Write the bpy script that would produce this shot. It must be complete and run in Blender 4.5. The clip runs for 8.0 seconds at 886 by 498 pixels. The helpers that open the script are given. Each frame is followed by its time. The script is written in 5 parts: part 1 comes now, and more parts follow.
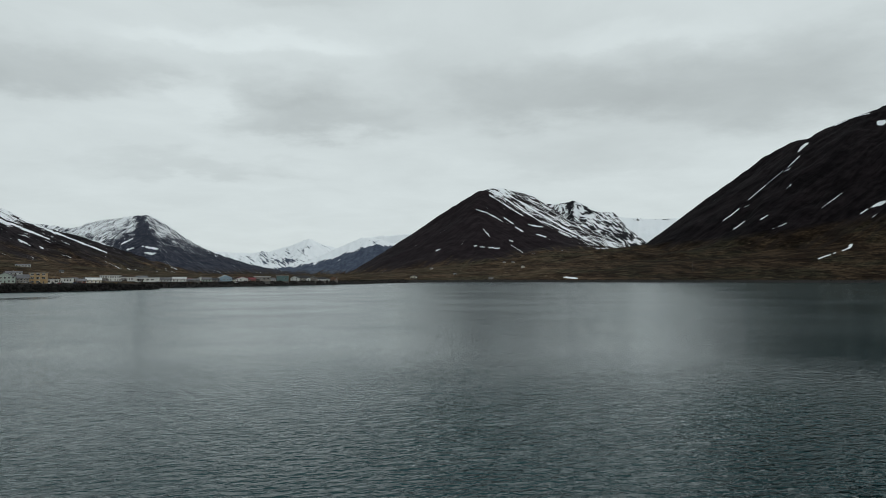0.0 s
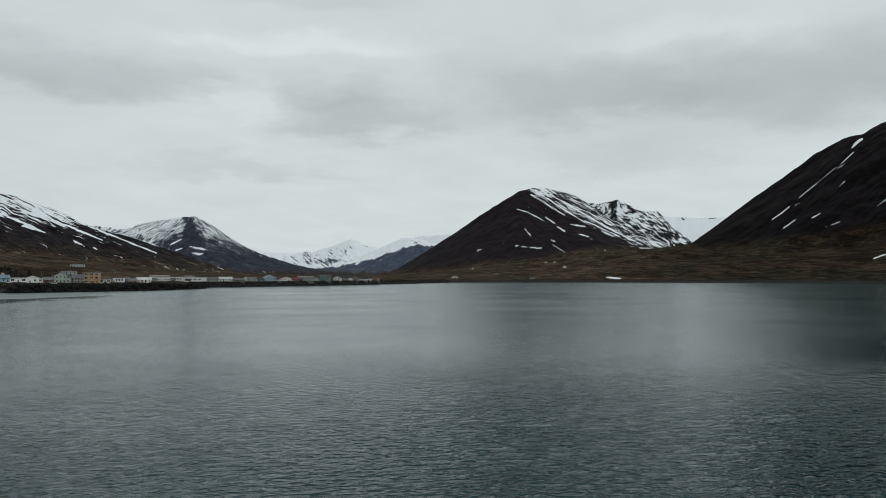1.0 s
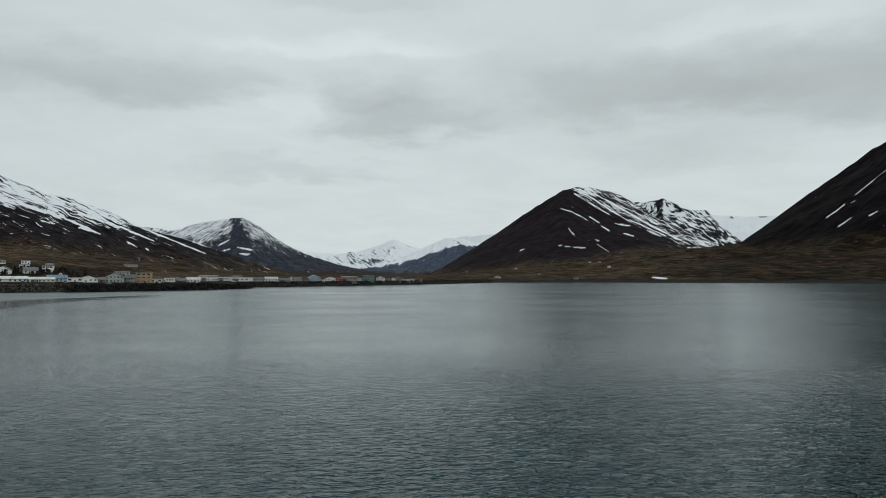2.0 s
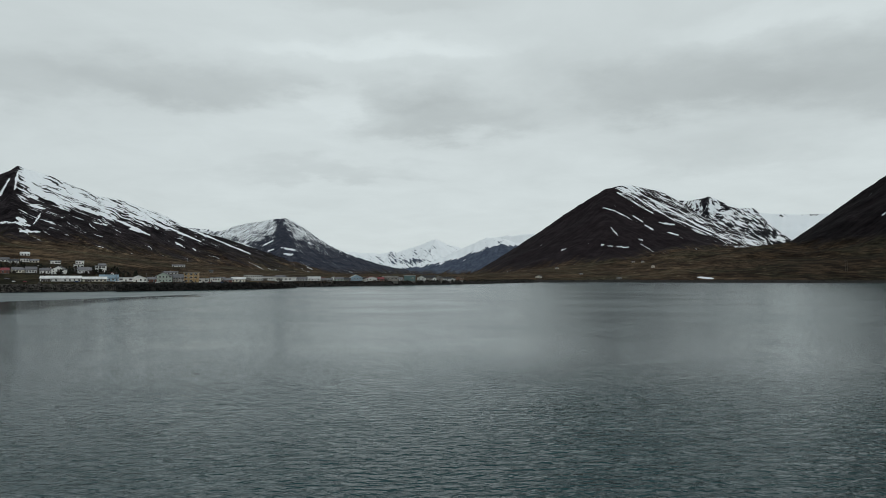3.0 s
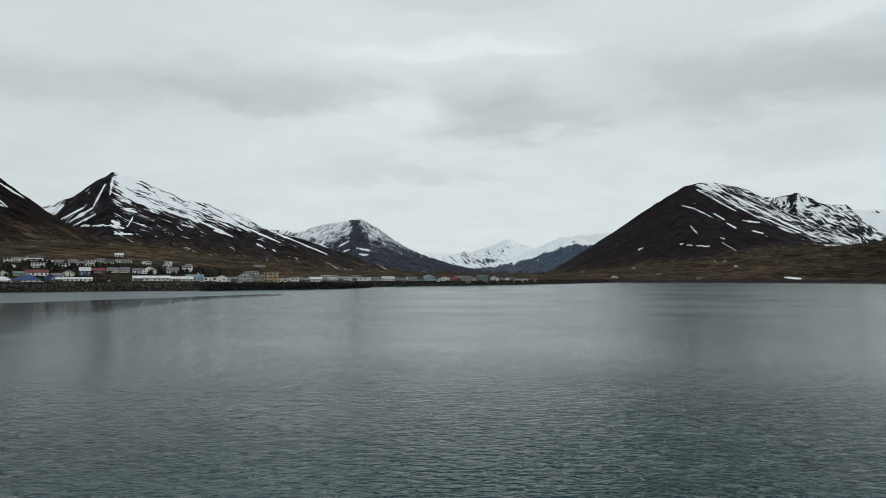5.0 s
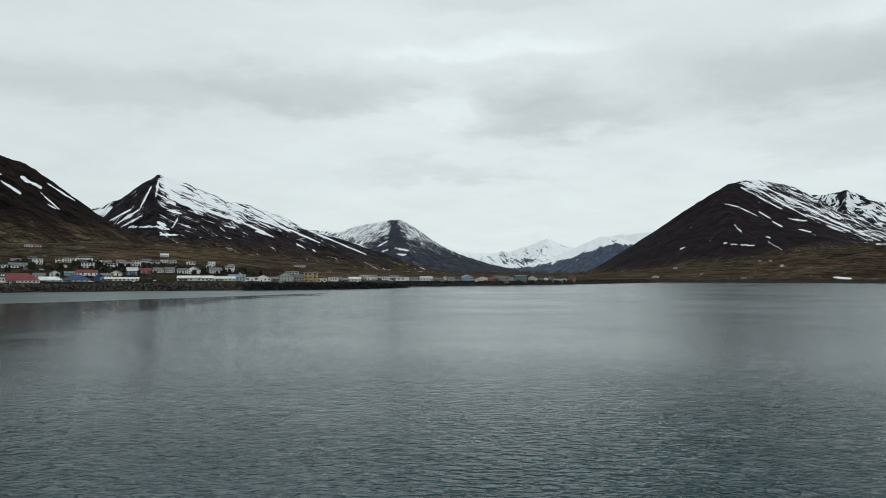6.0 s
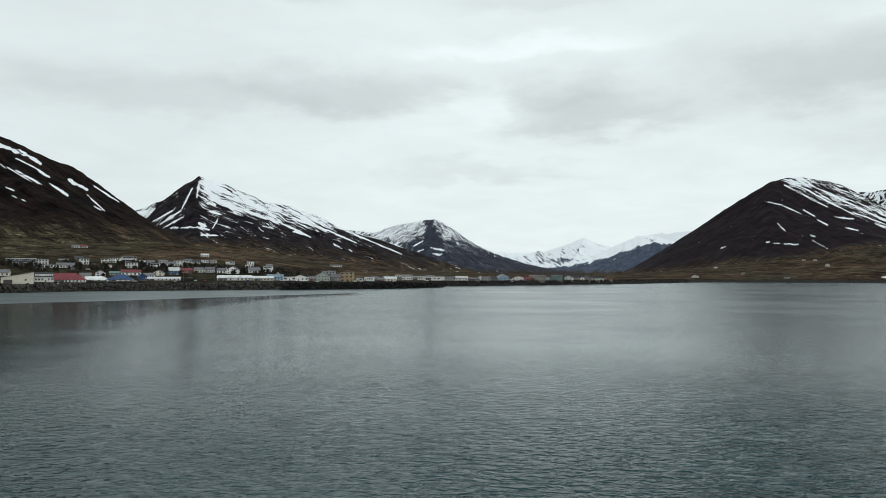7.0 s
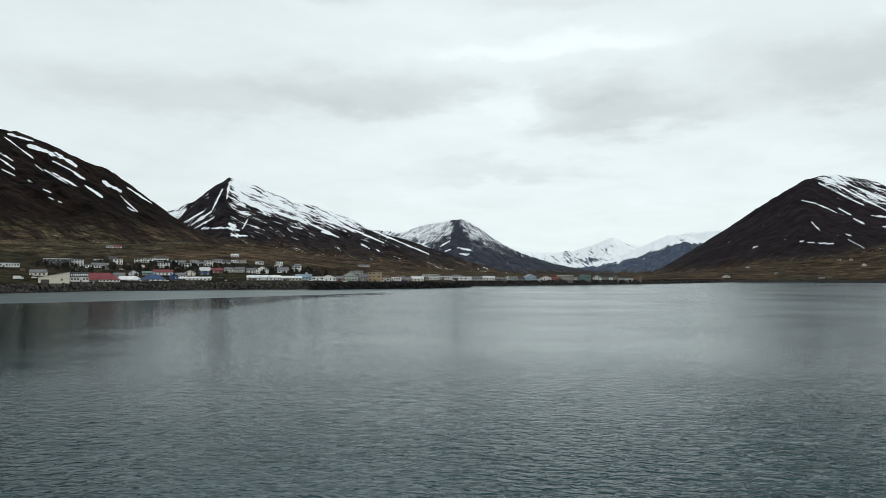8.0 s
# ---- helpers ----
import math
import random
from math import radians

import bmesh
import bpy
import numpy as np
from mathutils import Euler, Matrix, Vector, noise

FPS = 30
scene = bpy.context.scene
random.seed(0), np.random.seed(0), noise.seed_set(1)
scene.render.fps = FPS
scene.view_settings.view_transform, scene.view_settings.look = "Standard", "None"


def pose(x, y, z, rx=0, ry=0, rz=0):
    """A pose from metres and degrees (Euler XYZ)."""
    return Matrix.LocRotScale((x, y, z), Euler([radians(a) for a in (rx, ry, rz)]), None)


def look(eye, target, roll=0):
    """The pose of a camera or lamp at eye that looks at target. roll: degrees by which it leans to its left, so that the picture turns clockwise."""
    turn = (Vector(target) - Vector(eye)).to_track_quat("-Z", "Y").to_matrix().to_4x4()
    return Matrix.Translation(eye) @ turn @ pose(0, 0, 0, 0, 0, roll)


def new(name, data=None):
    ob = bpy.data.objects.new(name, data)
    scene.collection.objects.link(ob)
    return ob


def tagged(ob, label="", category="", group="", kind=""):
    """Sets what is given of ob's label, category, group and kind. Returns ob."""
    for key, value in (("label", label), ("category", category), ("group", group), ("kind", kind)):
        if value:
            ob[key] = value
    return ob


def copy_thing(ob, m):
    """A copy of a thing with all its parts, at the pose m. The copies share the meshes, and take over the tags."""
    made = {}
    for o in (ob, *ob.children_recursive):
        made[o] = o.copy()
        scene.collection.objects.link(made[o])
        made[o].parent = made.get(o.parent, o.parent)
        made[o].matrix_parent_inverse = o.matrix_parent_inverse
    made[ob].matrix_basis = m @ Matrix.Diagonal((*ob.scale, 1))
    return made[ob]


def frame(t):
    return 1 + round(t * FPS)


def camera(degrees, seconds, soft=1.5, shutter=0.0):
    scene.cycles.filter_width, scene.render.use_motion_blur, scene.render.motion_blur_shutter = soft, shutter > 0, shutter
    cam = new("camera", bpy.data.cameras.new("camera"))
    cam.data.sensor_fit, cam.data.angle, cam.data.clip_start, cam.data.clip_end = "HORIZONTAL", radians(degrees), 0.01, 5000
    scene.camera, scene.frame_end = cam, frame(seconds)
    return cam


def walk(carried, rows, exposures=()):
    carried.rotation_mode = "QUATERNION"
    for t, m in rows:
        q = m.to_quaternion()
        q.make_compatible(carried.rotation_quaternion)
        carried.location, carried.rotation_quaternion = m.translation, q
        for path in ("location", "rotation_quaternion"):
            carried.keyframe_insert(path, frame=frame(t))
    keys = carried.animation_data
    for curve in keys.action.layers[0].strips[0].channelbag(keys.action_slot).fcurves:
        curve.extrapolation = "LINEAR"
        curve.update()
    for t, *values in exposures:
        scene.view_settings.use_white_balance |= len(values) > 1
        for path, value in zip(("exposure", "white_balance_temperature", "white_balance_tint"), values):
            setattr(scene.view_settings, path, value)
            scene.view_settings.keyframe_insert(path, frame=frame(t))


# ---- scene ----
# The camera hovers over the fjord, pans to its left and drifts a little sideways.
EYE = 14.0
cam = camera(66.02, 8.0, soft=0.55)
ROWS = [
    # seconds, drift, yaw, pitch, roll
    (0.0, 0.0, 0.0, 2.167, 0.03), (0.5, 0.16, 1.746, 2.163, 0.0), (1.0, 0.31, 3.462, 2.17, 0.0),
    (1.5, 0.47, 5.238, 2.175, 0.0), (3.0, 0.94, 10.487, 2.154, 0.0), (3.5, 1.09, 12.004, 2.153, 0.0),
    (4.0, 1.25, 13.465, 2.148, -0.02), (4.5, 1.41, 15.012, 2.15, -0.02), (6.0, 1.88, 19.832, 2.141, 0.0),
    (6.5, 2.03, 21.348, 2.13, 0.0), (7.0, 2.19, 22.825, 2.117, 0.0), (7.5, 2.33, 24.109, 2.11, 0.02),
    (8.0, 2.45, 25.108, 2.108, 0.0),
]
walk(cam, [(t, pose(x, 0, EYE, 90 + pitch, roll, yaw)) for t, x, yaw, pitch, roll in ROWS],
     exposures=[(0.0, 0.0), (1.5, -0.04), (3.0, -0.03), (4.5, 0.05), (6.0, 0.21), (8.0, 0.40)])


# ---- node helpers ----
def link(nt, a, b):
    nt.links.new(a, b)


def put(nt, socket, value):
    if isinstance(value, bpy.types.NodeSocket):
        nt.links.new(value, socket)
    else:
        socket.default_value = value


def math_node(nt, op, a, b=0.0, c=None, clamp=False):
    n = nt.nodes.new("ShaderNodeMath")
    n.operation, n.use_clamp = op, clamp
    put(nt, n.inputs[0], a)
    put(nt, n.inputs[1], b)
    if c is not None:
        put(nt, n.inputs[2], c)
    return n.outputs[0]


def vmath(nt, op, a, b=(0, 0, 0)):
    n = nt.nodes.new("ShaderNodeVectorMath")
    n.operation = op
    put(nt, n.inputs[0], a)
    put(nt, n.inputs[1], b)
    return n.outputs[0]


def mix_rgb(nt, fac, a, b):
    n = nt.nodes.new("ShaderNodeMix")
    n.data_type = "RGBA"
    put(nt, n.inputs[0], fac)
    for s, v in ((n.inputs[6], a), (n.inputs[7], b)):
        put(nt, s, v if isinstance(v, bpy.types.NodeSocket) else (*v[:3], 1))
    return n.outputs[2]


def ramp(nt, fac, lo, hi, a=0.0, b=1.0):
    n = nt.nodes.new("ShaderNodeMapRange")
    n.interpolation_type = "SMOOTHSTEP"
    put(nt, n.inputs[0], fac)
    for i, v in ((1, lo), (2, hi), (3, a), (4, b)):
        put(nt, n.inputs[i], v)
    return n.outputs[0]


def noise_node(nt, vec, scale, detail=4.0, rough=0.55, distort=0.0):
    n = nt.nodes.new("ShaderNodeTexNoise")
    put(nt, n.inputs["Vector"], vec)
    n.inputs["Scale"].default_value = scale
    n.inputs["Detail"].default_value = detail
    n.inputs["Roughness"].default_value = rough
    n.inputs["Distortion"].default_value = distort
    return n.outputs[0]


def combine(nt, x, y, z):
    n = nt.nodes.new("ShaderNodeCombineXYZ")
    for i, v in enumerate((x, y, z)):
        put(nt, n.inputs[i], v)
    return n.outputs[0]


def split(nt, vec):
    n = nt.nodes.new("ShaderNodeSeparateXYZ")
    put(nt, n.inputs[0], vec)
    return n.outputs


# ---- world: overcast sky with uneven cloud ----
SUN_EL, SUN_AZ = radians(40), radians(105)
world = bpy.data.worlds.new("sky")
scene.world = world
world.use_nodes = True
wt = world.node_tree
wt.nodes.clear()
sky = wt.nodes.new("ShaderNodeTexSky")
sky.sky_type, sky.sun_disc = "NISHITA", False
sky.sun_elevation, sky.sun_rotation = SUN_EL, SUN_AZ
way = vmath(wt, "NORMALIZE", wt.nodes.new("ShaderNodeTexCoord").outputs["Generated"])
wx, wy, wz = split(wt, way)
flat = vmath(wt, "DIVIDE", way, combine(wt, *[math_node(wt, "ADD", math_node(wt, "MAXIMUM", wz, 0.0), 0.16)] * 3))
fx, fy, fz = split(wt, flat)
deck = combine(wt, fx, fy, 0.0)
warp = math_node(wt, "SUBTRACT", noise_node(wt, deck, 2.2, 7.0, 0.6), 0.5)
warp2 = math_node(wt, "SUBTRACT", noise_node(wt, vmath(wt, "ADD", deck, (7.3, 2.1, 0)), 2.0, 7.0, 0.6), 0.5)
az_deg = math_node(wt, "MULTIPLY", math_node(wt, "ARCTAN2", wx, wy), 57.2958)
el_deg = math_node(wt, "MULTIPLY", math_node(wt, "ARCSINE", wz), 57.2958)
az_w = math_node(wt, "ADD", az_deg, math_node(wt, "MULTIPLY", warp, 18.0))
el_w = math_node(wt, "ADD", el_deg, math_node(wt, "MULTIPLY", warp2, 6.5))
BANKS = [
    # bearing, height, half-width, half-height (degrees), darkening
    (-31.0, 14.3, 10.0, 2.3, 0.13), (-11.0, 12.4, 7.5, 2.2, 0.13), (-12.5, 14.6, 7.0, 1.8, 0.08), (8.0, 14.2, 10.0, 2.8, 0.12),
    (26.0, 13.6, 11.0, 4.2, 0.16), (-20.0, 8.6, 7.0, 1.0, 0.06), (-47.0, 23.0, 16.0, 1.7, 0.16), (-47.0, 13.5, 10.0, 2.2, 0.08),
    (-14.0, 22.5, 9.0, 1.5, 0.06), (-15.5, 18.2, 11.0, 1.1, -0.07), (-20.5, 13.6, 2.2, 2.0, -0.05), (16.0, 18.6, 9.0, 1.2, -0.05), (13.0, 9.6, 9.0, 2.2, 0.05), (5.0, 15.0, 15.0, 8.0, 0.04),
]
dark = 0.0
for a0, e0, sa, se, amount in BANKS:
    dx = math_node(wt, "DIVIDE", math_node(wt, "SUBTRACT", az_w, a0), sa)
    dy = math_node(wt, "DIVIDE", math_node(wt, "SUBTRACT", el_w, e0), se)
    dy = math_node(wt, "MULTIPLY", dy, ramp(wt, dy, -0.4, 0.4, 1.6, 1.0))  # flat, sharper undersides
    rr = math_node(wt, "ADD", math_node(wt, "MULTIPLY", dx, dx), math_node(wt, "MULTIPLY", dy, dy))
    dark = math_node(wt, "ADD", math_node(wt, "MULTIPLY", math_node(wt, "EXPONENT", math_node(wt, "MULTIPLY", math_node(wt, "POWER", rr, 1.6), -1.0)), amount * 1.15), dark)
wisps = math_node(wt, "MULTIPLY", math_node(wt, "SUBTRACT", noise_node(wt, deck, 2.6, 6.0, 0.6, 0.4), 0.5), 0.14)
lum = math_node(wt, "MULTIPLY", math_node(wt, "SUBTRACT", math_node(wt, "ADD", 0.72, wisps), dark), math_node(wt, "MULTIPLY", ramp(wt, el_deg, 20.0, 65.0, 1.0, 1.15), ramp(wt, az_deg, -20.0, -56.0, 1.0, 0.91)))
tone = combine(wt, math_node(wt, "MULTIPLY", lum, 0.905), math_node(wt, "MULTIPLY", lum, 1.0), math_node(wt, "MULTIPLY", lum, 1.01))
back = wt.nodes.new("ShaderNodeBackground")
clear = wt.nodes.new("ShaderNodeBackground")
both = wt.nodes.new("ShaderNodeMixShader")
put(wt, back.inputs[0], tone)
put(wt, clear.inputs[0], sky.outputs[0])
clear.inputs[1].default_value = 0.06
both.inputs[0].default_value = 0.95
link(wt, clear.outputs[0], both.inputs[1])
link(wt, back.outputs[0], both.inputs[2])
link(wt, both.outputs[0], wt.nodes.new("ShaderNodeOutputWorld").inputs[0])

sun = new("sun", bpy.data.lights.new("sun", "SUN"))
sun.data.energy, sun.data.angle, sun.data.color = 0.5, radians(25), (1, 0.97, 0.93)
sun.matrix_world = look((0, 0, 0), (-math.sin(SUN_AZ) * math.cos(SUN_EL), -math.cos(SUN_AZ) * math.cos(SUN_EL), -math.sin(SUN_EL)))


# ---- materials ----
def material(name):
    m = bpy.data.materials.new(name)
    m.use_nodes = True
    nt = m.node_tree
    return m, nt, nt.nodes["Principled BSDF"]


def plain(name, rgb, rough=0.7, spread=0.15, scale=1.2, metal=0.0):
    """Painted or coated surface with weathering at two scales and a slight tint from piece to piece."""
    m, nt, bsdf = material(name)
    co = nt.nodes.new("ShaderNodeTexCoord").outputs["Object"]
    big = noise_node(nt, co, scale * 0.3, 3.0)
    fine = noise_node(nt, co, scale * 6, 4.0)
    v = math_node(nt, "ADD", math_node(nt, "MULTIPLY", big, 0.65), math_node(nt, "MULTIPLY", fine, 0.35))
    lo = [c * (1 - spread) for c in rgb]
    hi = [min(1, c * (1 + spread)) for c in rgb]
    col = mix_rgb(nt, ramp(nt, v, 0.3, 0.7), lo, hi)
    put(nt, bsdf.inputs["Base Color"], vary(nt, col, nt.nodes.new("ShaderNodeObjectInfo").outputs["Random"], 0.0, 1.0, 0.82, 1.12))
    bsdf.inputs["Roughness"].default_value = rough
    bsdf.inputs["Metallic"].default_value = metal
    return m


def attribute(nt, name):
    n = nt.nodes.new("ShaderNodeAttribute")
    n.attribute_name = name
    return n.outputs["Fac"]


def position(nt):
    return nt.nodes.new("ShaderNodeNewGeometry").outputs["Position"]


def vary(nt, col, fac, lo, hi, a, b):
    """Scales a colour by a noise, from a at lo to b at hi."""
    k = ramp(nt, fac, lo, hi, a, b)
    return vmath(nt, "MULTIPLY", col, combine(nt, k, k, k))


def turf(nt, pos, shade=1.0):
    """Winter-brown heath with straw, olive and dark heather patches drawn out along the slope."""
    px, py, pz = split(nt, pos)
    lane = combine(nt, px, math_node(nt, "MULTIPLY", py, 0.6), math_node(nt, "MULTIPLY", pz, 1.3))
    a = noise_node(nt, lane, 0.014, 8.0, 0.66)
    b = noise_node(nt, pos, 0.006, 8.0, 0.68)
    c = noise_node(nt, lane, 0.06, 8.0, 0.72)
    col = mix_rgb(nt, ramp(nt, a, 0.40, 0.62), (0.030, 0.018, 0.011), (0.098, 0.066, 0.040))
    col = mix_rgb(nt, ramp(nt, b, 0.47, 0.60), col, (0.054, 0.046, 0.028))
    col = mix_rgb(nt, math_node(nt, "MULTIPLY", ramp(nt, c, 0.55, 0.68), 0.85), col, (0.18, 0.143, 0.088))
    col = mix_rgb(nt, math_node(nt, "MULTIPLY", ramp(nt, noise_node(nt, lane, 0.025, 8.0, 0.75), 0.52, 0.62), 0.85), col, (0.020, 0.014, 0.010))
    # tussocks and sheep tracks along the slope
    track = combine(nt, math_node(nt, "MULTIPLY", px, 0.35), math_node(nt, "MULTIPLY", py, 0.35), math_node(nt, "MULTIPLY", pz, 1.6))
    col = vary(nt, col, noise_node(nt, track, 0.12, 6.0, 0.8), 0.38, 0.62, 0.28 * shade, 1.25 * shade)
    return vary(nt, col, noise_node(nt, pos, 0.3, 4.0, 0.85), 0.38, 0.62, 0.55, 1.45)


def heath_material():
    m, nt, bsdf = material("heath")
    pos = position(nt)
    col = turf(nt, pos)
    pz = split(nt, pos)[2]
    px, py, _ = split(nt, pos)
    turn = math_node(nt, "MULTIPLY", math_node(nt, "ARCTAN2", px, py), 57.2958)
    col = vary(nt, col, turn, 6.0, 18.0, 0.95, 0.5)  # heath colour falls to half between bearings 6 and 18, on the eastern shore
    shingle = mix_rgb(nt, noise_node(nt, pos, 0.6, 5.0, 0.7), (0.015, 0.015, 0.015), (0.055, 0.052, 0.05))
    low = math_node(nt, "ADD", pz, math_node(nt, "MULTIPLY", noise_node(nt, pos, 0.04, 3.0), -3.0))
    off = math_node(nt, "SQRT", math_node(nt, "ADD", math_node(nt, "MULTIPLY", px, px), math_node(nt, "MULTIPLY", py, py)))
    plots = math_node(nt, "MULTIPLY", noise_node(nt, pos, 0.02, 4.0, 0.6), 90.0)
    town = math_node(nt, "MULTIPLY", math_node(nt, "MULTIPLY", ramp(nt, turn, -33.0, -38.0), ramp(nt, turn, -64.0, -60.0)), ramp(nt, math_node(nt, "ADD", off, plots), 880.0, 830.0))
    lawn = mix_rgb(nt, ramp(nt, noise_node(nt, pos, 0.06, 4.0, 0.6), 0.42, 0.6), (0.010, 0.010, 0.007), (0.032, 0.029, 0.017))
    col = mix_rgb(nt, math_node(nt, "MULTIPLY", town, 0.85), col, lawn)
    soil = mix_rgb(nt, ramp(nt, low, 2.5, 4.0), shingle, col)
    put(nt, bsdf.inputs["Base Color"], mix_rgb(nt, ramp(nt, attribute(nt, "snow"), 0.4, 0.6), soil, (0.74, 0.77, 0.80)))
    bsdf.inputs["Roughness"].default_value = 0.95
    bsdf.inputs["Specular IOR Level"].default_value = 0.02
    bump = nt.nodes.new("ShaderNodeBump")
    bump.inputs["Distance"].default_value = 6.0
    bump.inputs["Strength"].default_value = 0.7
    put(nt, bump.inputs["Height"], noise_node(nt, pos, 0.05, 8.0, 0.65))
    link(nt, bump.outputs[0], bsdf.inputs["Normal"])
    return m


def mountain_material(name, rock_a, rock_b, across=0.14, down=0.012, heath_top=28.0, loose=0.28, grit=1.0, fray=110.0, shade=1.0, ragged_edge=1.0, relief=0.6):
    """Dark scree, heath on the lower slopes, and snow lying in the gullies that run down from the crest."""
    m, nt, bsdf = material(name)
    pos = position(nt)
    u, v, snow, rise = (attribute(nt, k) for k in ("gully", "down", "snow", "rise"))
    fine = noise_node(nt, pos, 0.03, 8.0, 0.65)
    lane = combine(nt, math_node(nt, "MULTIPLY", u, across * 0.6), math_node(nt, "MULTIPLY", v, down * 0.6), 3.7)
    streak_r = noise_node(nt, lane, 1.0, 6.0, 0.6)
    rock = mix_rgb(nt, ramp(nt, math_node(nt, "ADD", math_node(nt, "MULTIPLY", fine, 0.5), math_node(nt, "MULTIPLY", streak_r, 0.5)), 0.42, 0.60), rock_a, rock_b)
    heath = turf(nt, pos, shade)
    heath = mix_rgb(nt, math_node(nt, "MULTIPLY", ramp(nt, streak_r, 0.48, 0.60), 0.7), heath, (0.016, 0.012, 0.010))
    edge = math_node(nt, "ADD", rise, math_node(nt, "MULTIPLY", math_node(nt, "SUBTRACT", noise_node(nt, lane, 0.5, 6.0, 0.65), 0.5), fray))
    ground = mix_rgb(nt, ramp(nt, edge, -8.0, heath_top), heath, rock)
    thread = noise_node(nt, combine(nt, math_node(nt, "MULTIPLY", u, across * 2.4), math_node(nt, "MULTIPLY", v, down * 3.0), 8.1), 1.0, 4.0, 0.7)
    ground = vary(nt, ground, thread, 0.36, 0.64, 1 - 0.5 * grit, 1 + 0.55 * grit)
    ground = vary(nt, ground, noise_node(nt, pos, 0.11, 5.0, 0.8), 0.36, 0.64, 1 - 0.4 * grit, 1 + 0.45 * grit)
    wob = math_node(nt, "MULTIPLY", noise_node(nt, pos, 0.006, 3.0), 30.0)
    gul = combine(nt, math_node(nt, "MULTIPLY", math_node(nt, "ADD", u, wob), across), math_node(nt, "MULTIPLY", v, down), 0.0)
    streak = noise_node(nt, gul, 1.0, 4.0, 0.52)
    patch = noise_node(nt, pos, 0.018, 6.0, 0.6)
    cover = math_node(nt, "ADD", math_node(nt, "MULTIPLY", streak, 1.0 - loose), math_node(nt, "MULTIPLY", patch, loose))
    ragged = math_node(nt, "ADD", math_node(nt, "MULTIPLY", math_node(nt, "SUBTRACT", thread, 0.5), 0.22 * ragged_edge), math_node(nt, "MULTIPLY", math_node(nt, "SUBTRACT", noise_node(nt, pos, 0.07, 4.0, 0.75), 0.5), 0.16 * ragged_edge))
    cover = math_node(nt, "ADD", cover, ragged)
    need = math_node(nt, "SUBTRACT", 0.685, math_node(nt, "MULTIPLY", snow, 0.36))
    mask = ramp(nt, math_node(nt, "SUBTRACT", cover, need), -0.008, 0.012)
    put(nt, bsdf.inputs["Base Color"], mix_rgb(nt, mask, ground, (0.74, 0.77, 0.80)))
    bsdf.inputs["Roughness"].default_value = 0.9
    bsdf.inputs["Specular IOR Level"].default_value = 0.02
    bump = nt.nodes.new("ShaderNodeBump")
    bump.inputs["Distance"].default_value = 10.0
    bump.inputs["Strength"].default_value = relief
    put(nt, bump.inputs["Height"], math_node(nt, "ADD", fine, math_node(nt, "MULTIPLY", streak_r, 1.5)))
    link(nt, bump.outputs[0], bsdf.inputs["Normal"])
    return m


